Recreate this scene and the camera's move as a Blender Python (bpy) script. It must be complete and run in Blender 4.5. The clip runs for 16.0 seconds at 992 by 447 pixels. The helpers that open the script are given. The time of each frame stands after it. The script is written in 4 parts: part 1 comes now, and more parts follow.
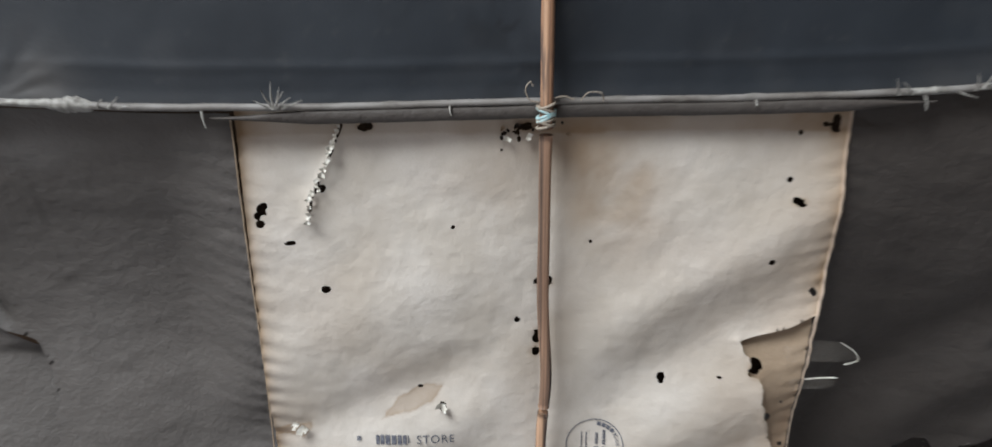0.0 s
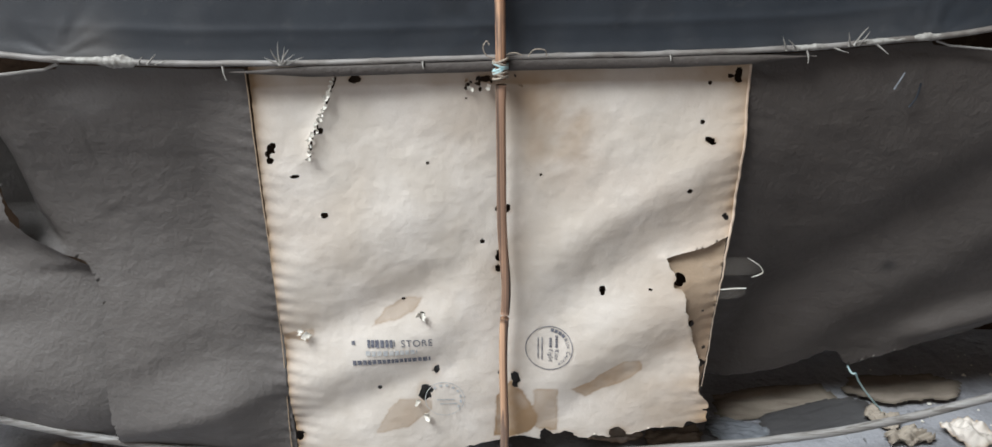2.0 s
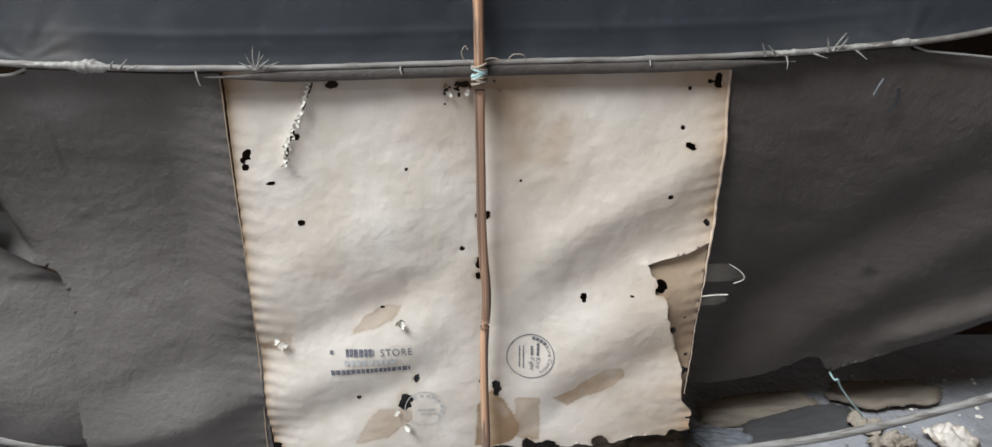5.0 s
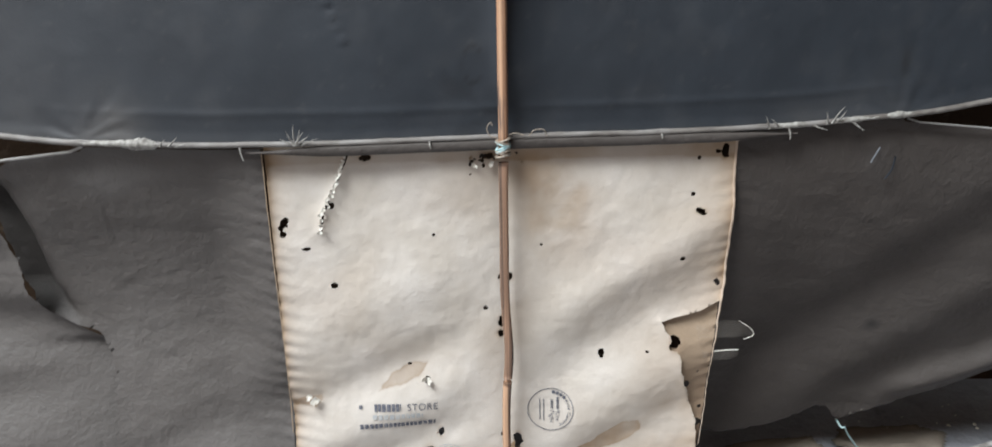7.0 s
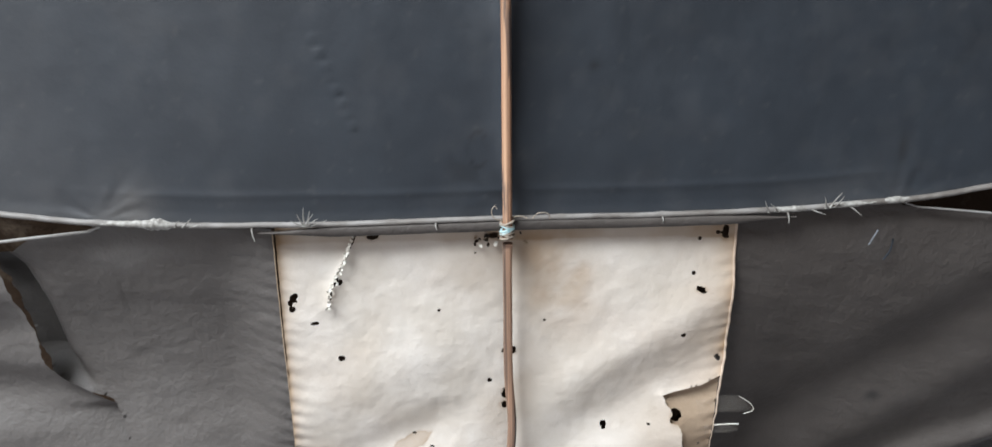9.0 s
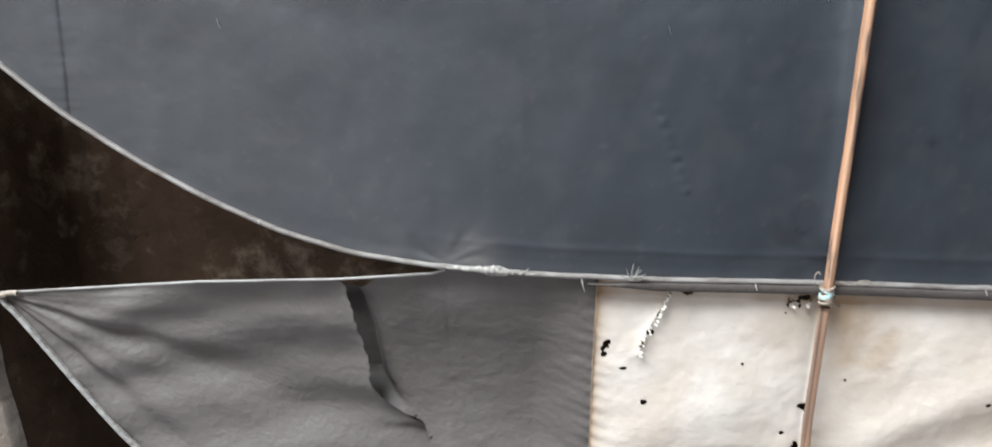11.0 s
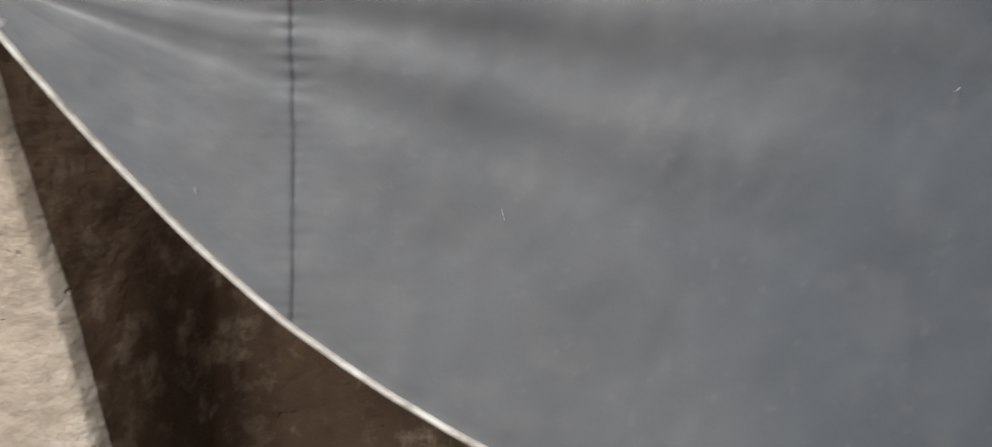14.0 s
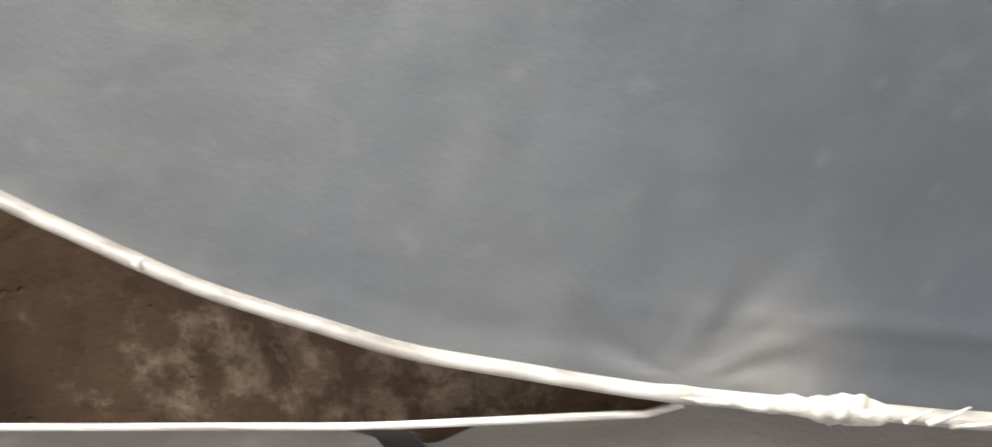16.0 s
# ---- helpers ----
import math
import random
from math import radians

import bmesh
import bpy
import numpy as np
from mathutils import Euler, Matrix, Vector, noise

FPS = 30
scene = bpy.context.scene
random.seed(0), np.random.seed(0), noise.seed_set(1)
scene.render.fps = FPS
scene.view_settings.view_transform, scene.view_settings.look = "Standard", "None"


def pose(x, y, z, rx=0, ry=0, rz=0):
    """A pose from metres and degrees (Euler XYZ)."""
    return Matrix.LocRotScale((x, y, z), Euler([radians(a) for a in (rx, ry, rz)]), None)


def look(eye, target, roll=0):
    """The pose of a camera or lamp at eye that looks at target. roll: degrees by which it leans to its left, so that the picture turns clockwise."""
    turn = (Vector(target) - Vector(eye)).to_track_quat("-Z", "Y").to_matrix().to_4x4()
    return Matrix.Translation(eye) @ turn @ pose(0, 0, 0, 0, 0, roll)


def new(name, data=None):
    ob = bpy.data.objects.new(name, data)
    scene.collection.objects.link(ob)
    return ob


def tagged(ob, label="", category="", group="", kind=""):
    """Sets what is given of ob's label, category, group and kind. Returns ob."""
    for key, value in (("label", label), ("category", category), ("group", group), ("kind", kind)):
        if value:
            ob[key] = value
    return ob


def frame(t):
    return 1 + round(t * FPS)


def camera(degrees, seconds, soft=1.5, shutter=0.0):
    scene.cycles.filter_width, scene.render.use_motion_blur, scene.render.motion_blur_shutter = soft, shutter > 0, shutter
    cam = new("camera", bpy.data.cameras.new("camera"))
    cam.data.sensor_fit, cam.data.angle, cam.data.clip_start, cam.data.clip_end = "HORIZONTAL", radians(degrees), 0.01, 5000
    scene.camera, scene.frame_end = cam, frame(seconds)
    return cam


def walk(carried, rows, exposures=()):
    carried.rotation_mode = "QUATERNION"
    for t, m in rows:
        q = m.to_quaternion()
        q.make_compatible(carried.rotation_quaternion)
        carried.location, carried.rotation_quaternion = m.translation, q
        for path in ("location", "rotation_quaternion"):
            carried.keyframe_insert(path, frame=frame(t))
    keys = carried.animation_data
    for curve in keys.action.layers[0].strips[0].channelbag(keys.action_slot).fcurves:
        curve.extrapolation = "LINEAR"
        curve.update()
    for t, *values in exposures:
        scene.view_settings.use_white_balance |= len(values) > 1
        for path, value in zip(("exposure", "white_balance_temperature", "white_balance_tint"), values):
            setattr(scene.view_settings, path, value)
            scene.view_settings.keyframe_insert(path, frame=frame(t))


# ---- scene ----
import functools

cam = camera(68.0, 16.0, 1.5, 0.4)
PATH = [
    (0, (-0.007, -0.036, 0.466), (-0.004, 1.831, -0.252), -0.4),
    (0.5, (-0.005, -0.128, 0.478), (0.029, 1.777, -0.132), -0.3),
    (1, (-0.003, -0.133, 0.466), (0.023, 1.754, -0.198), -0.9),
    (1.5, (-0.001, -0.134, 0.467), (0.016, 1.751, -0.2), -0.4),
    (2, (0.016, -0.135, 0.468), (0.016, 1.716, -0.289), -0.7),
    (2.5, (0.017, -0.133, 0.467), (0.07, 1.726, -0.27), -0.3),
    (3, (0.019, -0.131, 0.465), (0.073, 1.727, -0.273), -0.0),
    (5.5, (0.02, -0.13, 0.465), (0.058, 1.729, -0.271), -0.5),
    (6, (-0.004, -0.143, 0.478), (0.026, 1.735, -0.21), 0.4),
    (6.5, (-0.013, -0.152, 0.487), (-0.005, 1.725, -0.202), 1.2),
    (7, (0.004, -0.151, 0.497), (0.044, 1.738, -0.159), -0.9),
    (7.5, (0.018, -0.156, 0.518), (0.056, 1.759, -0.06), -1.3),
    (8, (0.013, -0.151, 0.544), (0.047, 1.772, -0.005), -1.3),
    (8.2, (0.013, -0.152, 0.545), (0.039, 1.773, 0.002), -1.2),
    (10.3, (-0.064, -0.139, 0.551), (-0.106, 1.702, -0.231), 1.4),
    (10.5, (-0.105, -0.159, 0.562), (-0.209, 1.704, -0.158), 1.2),
    (11, (-0.164, -0.179, 0.594), (-0.38, 1.713, -0.017), 0.1),
    (11.5, (-0.188, -0.189, 0.619), (-0.415, 1.724, 0.078), 0.7),
    (12, (-0.212, -0.226, 0.672), (-0.478, 1.701, 0.206), 0.5),
    (12.2, (-0.251, -0.264, 0.684), (-0.53, 1.69, 0.356), 1.2),
    (12.5, (-0.273, -0.278, 0.727), (-0.628, 1.67, 0.442), 0.4),
    (13, (-0.323, -0.275, 0.721), (-0.746, 1.676, 0.594), 1.3),
    (13.5, (-0.358, -0.172, 0.691), (-0.722, 1.792, 0.587), 0.9),
    (13.8, (-0.38, -0.098, 0.661), (-0.645, 1.867, 0.4), 1.9),
    (14, (-0.39, -0.043, 0.656), (-0.608, 1.893, 0.203), 2.1),
    (14.5, (-0.38, 0.056, 0.588), (-0.631, 1.984, 0.118), 1.9),
    (15, (-0.351, 0.11, 0.532), (-0.596, 2.033, 0.042), 1.4),
    (15.5, (-0.325, 0.141, 0.496), (-0.59, 2.062, 0.009), 0.8),
    (16, (-0.285, 0.164, 0.48), (-0.566, 2.08, -0.019), -0.7),
]
EXPOSURES = [(0.0, -0.45, 6400, 10), (0.6, -0.1, 6400, 10), (2.5, -0.15, 6450, 10), (6.5, -0.18, 6450, 10), (8.0, 0.25, 6350, 10), (10.5, -0.08, 6300, 10),
             (11.0, 0.4, 6350, 10), (11.5, 0.75, 6400, 10), (12.0, 1.2, 6500, 10), (12.5, 1.2, 6500, 10), (13.0, 0.8, 6550, 10), (13.5, 0.65, 6600, 10),
             (14.0, 1.1, 7000, 10), (14.5, 1.8, 7250, 10), (15.0, 1.9, 7250, 10), (16.0, 1.5, 7100, 10)]
OPEN_EYE, OPEN_AIM, OPEN_POWER = (-1.5, -0.85, 2.97), (-1.4, -0.75, 0.0), 290
walk(cam, [(t, look(eye, target, roll)) for t, eye, target, roll in PATH], EXPOSURES)

# ---- light: a wide assumed skylight, unseen, in the ceiling behind the camera, dull daylight ----
FLOOR = 0.05
world = bpy.data.worlds.new("overcast_sky")
scene.world = world
world.use_nodes = True
wn = world.node_tree
sky = wn.nodes.new("ShaderNodeTexSky")
sky.sky_type, sky.sun_disc = 'NISHITA', False
sky.sun_elevation, sky.sun_rotation = radians(38), radians(200)
wn.links.new(sky.outputs[0], wn.nodes["Background"].inputs[0])
wn.nodes["Background"].inputs[1].default_value = 0.08


def area(name, eye, target, w, h, power, color):
    lamp = bpy.data.lights.new(name, 'AREA')
    lamp.shape, lamp.size, lamp.size_y, lamp.energy, lamp.color = 'RECTANGLE', w, h, power, color
    ob = new(name, lamp)
    ob.matrix_world = look(eye, target)
    return ob


# added source, placed where it gives the wanted light
area("assumed_skylight", OPEN_EYE, OPEN_AIM, 1.7, 1.3, OPEN_POWER, (0.9, 0.96, 1.0))


# ---- small maths ----
@functools.lru_cache(maxsize=None)
def noise_grid(seed):
    return np.random.RandomState(seed).uniform(-1, 1, (128, 128))


def fbm(x, z, scale, seed=0, octaves=3):
    """Smooth value noise in -1..1, at a given size in metres."""
    x, z = np.broadcast_arrays(np.asarray(x, float), np.asarray(z, float))
    total, amp, norm = np.zeros(x.shape), 1.0, 0.0
    for o in range(octaves):
        grid = noise_grid(seed * 31 + o)
        u, v = x / scale * 2 ** o + 17.3 * o, z / scale * 2 ** o + 5.1 * o
        i, j = np.floor(u).astype(int), np.floor(v).astype(int)
        a, b = u - i, v - j
        a, b = a * a * (3 - 2 * a), b * b * (3 - 2 * b)
        g = lambda p, q: grid[p % 128, q % 128]
        total += amp * ((g(i, j) * (1 - a) + g(i + 1, j) * a) * (1 - b) + (g(i, j + 1) * (1 - a) + g(i + 1, j + 1) * a) * b)
        norm += amp
        amp *= 0.5
    return total / norm


def smooth(t):
    t = np.clip(t, 0, 1)
    return t * t * (3 - 2 * t)


def bump(x, z, cx, cz, rx, rz):
    return np.exp(-((x - cx) / rx) ** 2 - ((z - cz) / rz) ** 2)


def line_distance(x, z, pts):
    """Distance to a polyline, in the kite's plane."""
    best = np.full(np.shape(x), 9.0)
    for (ax, az), (bx, bz) in zip(pts[:-1], pts[1:]):
        dx, dz = bx - ax, bz - az
        t = np.clip(((x - ax) * dx + (z - az) * dz) / (dx * dx + dz * dz), 0, 1)
        best = np.minimum(best, np.hypot(x - ax - t * dx, z - az - t * dz))
    return best


# ---- materials ----
def material(name, rough=0.6, spec=0.5):
    m = bpy.data.materials.new(name)
    m.use_nodes = True
    p = m.node_tree.nodes["Principled BSDF"]
    p.inputs["Roughness"].default_value = rough
    p.inputs["Specular IOR Level"].default_value = spec
    return m, m.node_tree, p


def rgb(c):
    return (*c, 1.0)


class Nodes:
    """Short hands for building a node tree."""

    def __init__(self, tree):
        self.t = tree
        self.pos = tree.nodes.new("ShaderNodeNewGeometry").outputs["Position"]

    def put(self, socket, value):
        if hasattr(value, "is_linked"):
            self.t.links.new(value, socket)
        elif hasattr(value, "__len__") and len(value) == 3 and socket.type == 'RGBA':
            socket.default_value = rgb(value)
        else:
            socket.default_value = value

    def scaled(self, s):
        n = self.t.nodes.new("ShaderNodeVectorMath")
        n.operation = 'MULTIPLY'
        self.put(n.inputs[0], self.pos)
        n.inputs[1].default_value = s
        return n.outputs[0]

    def noise(self, scale, detail=4.0, rough=0.55, stretch=None, distort=0.0):
        n = self.t.nodes.new("ShaderNodeTexNoise")
        n.inputs["Scale"].default_value = scale
        n.inputs["Detail"].default_value = detail
        n.inputs["Roughness"].default_value = rough
        n.inputs["Distortion"].default_value = distort
        self.put(n.inputs["Vector"], self.scaled(stretch) if stretch else self.pos)
        return n.outputs["Fac"]

    def ramp(self, fac, lo, hi):
        n = self.t.nodes.new("ShaderNodeMapRange")
        n.interpolation_type = 'SMOOTHSTEP'
        self.put(n.inputs[0], fac)
        n.inputs[1].default_value, n.inputs[2].default_value = lo, hi
        return n.outputs[0]

    def mix(self, fac, a, b):
        n = self.t.nodes.new("ShaderNodeMix")
        n.data_type = 'RGBA'
        for key, v in ((0, fac), (6, a), (7, b)):
            self.put(n.inputs[key], v)
        return n.outputs[2]

    def math(self, op, a, b=0.0):
        n = self.t.nodes.new("ShaderNodeMath")
        n.operation = op
        self.put(n.inputs[0], a)
        self.put(n.inputs[1], b)
        return n.outputs[0]

    def attr(self, name):
        n = self.t.nodes.new("ShaderNodeAttribute")
        n.attribute_name = name
        return n.outputs["Fac"]

    def relief(self, p, height, strength, distance):
        n = self.t.nodes.new("ShaderNodeBump")
        n.inputs["Strength"].default_value, n.inputs["Distance"].default_value = strength, distance
        self.put(n.inputs["Height"], height)
        self.t.links.new(n.outputs[0], p.inputs["Normal"])


def paper(name, light, dark, mark, rough, spec, grain=1.0, mark2=None):
    """Aged kite paper: mottled, fibrous, with dark and pale marks, some painting light or shade."""
    m, t, p = material(name, rough, spec)
    k = Nodes(t)
    base = k.mix(k.ramp(k.noise(14, 5, 0.6), 0.3, 0.7), light, dark)
    fibre = k.noise(650, 3, 0.7)
    base = k.mix(k.math('MULTIPLY', k.ramp(fibre, 0.35, 0.75), 0.3), base, dark)
    base = k.mix(k.attr("stain_tone"), base, mark)
    base = k.mix(k.attr("dust_light"), base, mark2 or (0.22, 0.22, 0.2))
    k.put(p.inputs["Base Color"], base)
    k.put(p.inputs["Roughness"], k.math('ADD', k.math('MULTIPLY', k.noise(60, 4, 0.6), 0.3), rough - 0.15))
    h = k.math('ADD', k.math('MULTIPLY', k.noise(160, 4, 0.6), 1.0), k.math('MULTIPLY', fibre, 0.25))
    k.relief(p, h, 0.45 * grain, 0.0014)
    return m


CREAM = paper("cream_paper", (0.7, 0.64, 0.575), (0.58, 0.515, 0.44), (0.33, 0.215, 0.122), 0.75, 0.25, 0.8, (0.7, 0.65, 0.585))
STRIP = paper("tan_paper_strip", (0.4, 0.3, 0.21), (0.31, 0.225, 0.15), (0.17, 0.1, 0.06), 0.75, 0.25)
FOLD = paper("tan_folded_paper", (0.58, 0.46, 0.36), (0.44, 0.32, 0.23), (0.3, 0.18, 0.1), 0.75, 0.25)
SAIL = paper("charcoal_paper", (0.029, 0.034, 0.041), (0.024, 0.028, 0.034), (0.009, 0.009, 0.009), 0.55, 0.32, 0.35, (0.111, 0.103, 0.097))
LOWER = paper("brown_grey_paper", (0.08, 0.0685, 0.061), (0.062, 0.052, 0.0455), (0.022, 0.02, 0.02), 0.62, 0.28, 1.8, (0.136, 0.124, 0.116))
SCRAP_GREY = paper("grey_paper_scrap", (0.2, 0.21, 0.23), (0.13, 0.14, 0.15), (0.1, 0.1, 0.1), 0.7, 0.3)
SCRAP_DARK = paper("dark_grey_paper_scrap", (0.085, 0.082, 0.082), (0.065, 0.062, 0.062), (0.05, 0.045, 0.04), 0.7, 0.3)
SCRAP_TAN = paper("tan_paper_scrap", (0.36, 0.31, 0.25), (0.24, 0.2, 0.16), (0.1, 0.08, 0.06), 0.75, 0.3)


def wood(name, light, mid, dark, stretch, rough=0.5, worn=None):
    m, t, p = material(name, rough, 0.4)
    k = Nodes(t)
    streak = k.noise(1.0, 5, 0.65, stretch)
    base = k.mix(k.ramp(streak, 0.38, 0.56), dark, mid)
    base = k.mix(k.ramp(k.noise(1.0, 3, 0.6, tuple(0.45 * s for s in stretch)), 0.45, 0.7), base, light)
    if worn:
        base = k.mix(k.math('MULTIPLY', k.ramp(k.noise(1.0, 3, 0.6, (120, 120, 13)), 0.53, 0.62), 0.75), base, worn)
    k.put(p.inputs["Base Color"], base)
    k.relief(p, streak, 0.5, 0.0008)
    return m


SPINE = wood("split_bamboo", (0.64, 0.4, 0.255), (0.44, 0.235, 0.135), (0.12, 0.07, 0.048), (420, 420, 5), 0.5, (0.09, 0.07, 0.064))
SPINE_GREY = wood("weathered_bamboo", (0.4, 0.235, 0.15), (0.17, 0.105, 0.075), (0.03, 0.024, 0.021), (520, 520, 5))
BOW = wood("dusty_bamboo", (0.24, 0.225, 0.21), (0.175, 0.158, 0.142), (0.12, 0.105, 0.092), (60, 110, 110), 0.6)
BOW_LOW = wood("pale_bamboo", (0.36, 0.35, 0.335), (0.28, 0.265, 0.247), (0.15, 0.135, 0.12), (9, 300, 300), 0.55)


def plain(name, a, b, scale=80, rough=0.6, spec=0.4):
    m, t, p = material(name, rough, spec)
    k = Nodes(t)
    k.put(p.inputs["Base Color"], k.mix(k.ramp(k.noise(scale), 0.3, 0.7), a, b))
    k.relief(p, k.noise(scale * 4), 0.3, 0.0006)
    return m


FIBRE = plain("grey_fibre", (0.34, 0.325, 0.295), (0.19, 0.175, 0.155), 300)
THREAD = plain("pale_thread", (0.38, 0.325, 0.265), (0.23, 0.185, 0.14), 900, 0.8, 0.2)
THREAD_BLUE = plain("blue_thread", (0.3, 0.5, 0.52), (0.5, 0.58, 0.56), 700, 0.8, 0.2)
FLAKE = plain("white_flake", (0.8, 0.77, 0.7), (0.6, 0.56, 0.48), 400, 0.8, 0.2)
CHAR = plain("dark_residue", (0.05, 0.035, 0.028), (0.02, 0.016, 0.014), 500, 0.9, 0.2)
INK = plain("faded_black_ink", (0.07, 0.075, 0.105), (0.22, 0.22, 0.24), 600, 0.8, 0.2)
INK_PALE = plain("pale_blue_ink", (0.42, 0.44, 0.46), (0.56, 0.54, 0.5), 600, 0.8, 0.2)


def clear_tape():
    m, t, p = material("clear_tape", 0.22, 0.6)
    p.inputs["Base Color"].default_value = (0.62, 0.56, 0.48, 1)
    p.inputs["Alpha"].default_value = 0.07
    k = Nodes(t)
    k.relief(p, k.noise(200), 0.5, 0.001)
    return m


TAPE = clear_tape()


def plaster(name, light, mid, dark, white, white_amount, scale=1.0, edge=0.1, wash=0.0):
    """Rough cement plaster: trowel marks, damp stains, pale salt patches and pits."""
    m, t, p = material(name, 0.92, 0.2)
    k = Nodes(t)
    base = k.mix(k.ramp(k.noise(5 * scale, 6, 0.62, distort=0.4), 0.32, 0.68), mid, light)
    base = k.mix(k.math('MULTIPLY', k.ramp(k.noise(23 * scale, 5, 0.65), 0.5, 0.8), 0.8), base, dark)
    salt = k.math('MULTIPLY', k.ramp(k.noise(17 * scale, 7, 0.7, distort=0.25), 0.56, 0.56 + edge), white_amount)
    base = k.mix(salt, base, white)
    crust = k.math('ADD', k.noise(36 * scale, 5, 0.6, distort=0.2), k.math('MULTIPLY', k.attr("stain_tone"), 0.3 * (1 - wash)))
    if wash:
        cloud = k.math('MULTIPLY', k.attr("stain_tone"), k.ramp(k.noise(26, 6, 0.7, (1.0, 1.0, 1.7), 0.6), 0.25, 0.75))
        base = k.mix(k.math('MULTIPLY', cloud, wash), base, white)
    base = k.mix(k.math('MULTIPLY', k.ramp(crust, 0.6, 0.86), 0.5), base, white)
    base = k.mix(k.math('MULTIPLY', k.ramp(k.noise(210 * scale, 4, 0.7), 0.52, 0.75), 0.45), base, dark)
    pits = k.ramp(k.noise(95 * scale, 2, 0.5), 0.7, 0.8)
    base = k.mix(k.math('MULTIPLY', pits, 0.5), base, dark)
    k.put(p.inputs["Base Color"], base)
    h = k.math('ADD', k.math('MULTIPLY', k.noise(38 * scale, 6, 0.62), 1.0), k.math('MULTIPLY', k.noise(9, 3), 1.2))
    h = k.math('SUBTRACT', h, k.math('MULTIPLY', pits, 0.4))
    k.relief(p, h, 0.6, 0.007)
    return m


PLASTER = plaster("cement_plaster", (0.162, 0.131, 0.104), (0.122, 0.096, 0.074), (0.076, 0.057, 0.042), (0.42, 0.385, 0.345), 0.1, 1.0, 0.2, 0.9)
# darker than the front plaster: shade behind the kite put into the colour
SHADED = plaster("shaded_brown_plaster", (0.05, 0.0295, 0.0168), (0.039, 0.0225, 0.0125), (0.021, 0.0115, 0.0062), (0.2, 0.155, 0.112), 0.14, 1.0, 0.05)
FLOOR_MAT = plaster("cement_floor", (0.34, 0.34, 0.355), (0.26, 0.26, 0.275), (0.15, 0.142, 0.14), (0.45, 0.45, 0.46), 0.3, 1.6)
# dark warm tone, set to limit and warm the bounced light
ROOM = plaster("unseen_room_plaster", (0.135, 0.1, 0.078), (0.105, 0.078, 0.06), (0.07, 0.052, 0.04), (0.16, 0.13, 0.11), 0.2)


# ---- mesh helpers ----
def mesh_object(name, verts, faces, mat, parent=None, label="", shade=True, **marks):
    me = bpy.data.meshes.new(name)
    me.from_pydata([tuple(v) for v in verts], [], [tuple(f) for f in faces])
    me.materials.append(mat)
    for key, values in marks.items():
        a = me.attributes.new(key, 'FLOAT', 'POINT')
        a.data.foreach_set("value", np.asarray(values, np.float32))
    if shade:
        me.polygons.foreach_set("use_smooth", np.ones(len(me.polygons), bool))
    me.update()
    ob = new(name, me)
    if parent is not None:
        ob.parent = parent
    if label:
        ob["label"] = label
    return ob


def part(name, bm, mat, parent, label=""):
    me = bpy.data.meshes.new(name)
    bm.to_mesh(me)
    bm.free()
    me.materials.append(mat)
    ob = new(name, me)
    ob.parent = parent
    if label:
        ob["label"] = label
    return ob


def sheet(name, X, Z, height, mat, parent=None, label="", cut=None, marks=None, cell=0.002):
    """A sheet of paper over the grid X, Z; height gives y; where cut is negative the paper is gone."""
    X, Z = X.copy(), Z.copy()
    n, m = X.shape
    keep = np.ones((n - 1, m - 1), bool)
    if cut is not None:
        f = cut(X, Z)
        mid = 0.25 * (f[1:, 1:] + f[:-1, 1:] + f[1:, :-1] + f[:-1, :-1])
        keep = mid > 0
        e = 1e-4
        gx, gz = (cut(X + e, Z) - f) / e, (cut(X, Z + e) - f) / e
        g2 = np.maximum(gx * gx + gz * gz, 0.05)
        near = np.abs(f) < 0.8 * cell * np.sqrt(g2)
        X = np.where(near, X - np.clip(f * gx / g2, -cell, cell), X)
        Z = np.where(near, Z - np.clip(f * gz / g2, -cell, cell), Z)
    Y = height(X, Z)
    index = np.arange(n * m).reshape(n, m)
    quads = np.stack([index[:-1, :-1], index[1:, :-1], index[1:, 1:], index[:-1, 1:]], -1)[keep]
    used = np.unique(quads)
    back = np.zeros(n * m, int)
    back[used] = np.arange(len(used))
    P = np.stack([X, Y, Z], -1).reshape(-1, 3)[used]
    extra = {k: np.clip(v(X, Z), 0, 1).reshape(-1)[used] for k, v in (marks or {}).items()}
    return mesh_object(name, P, back[quads], mat, parent, label, **extra)


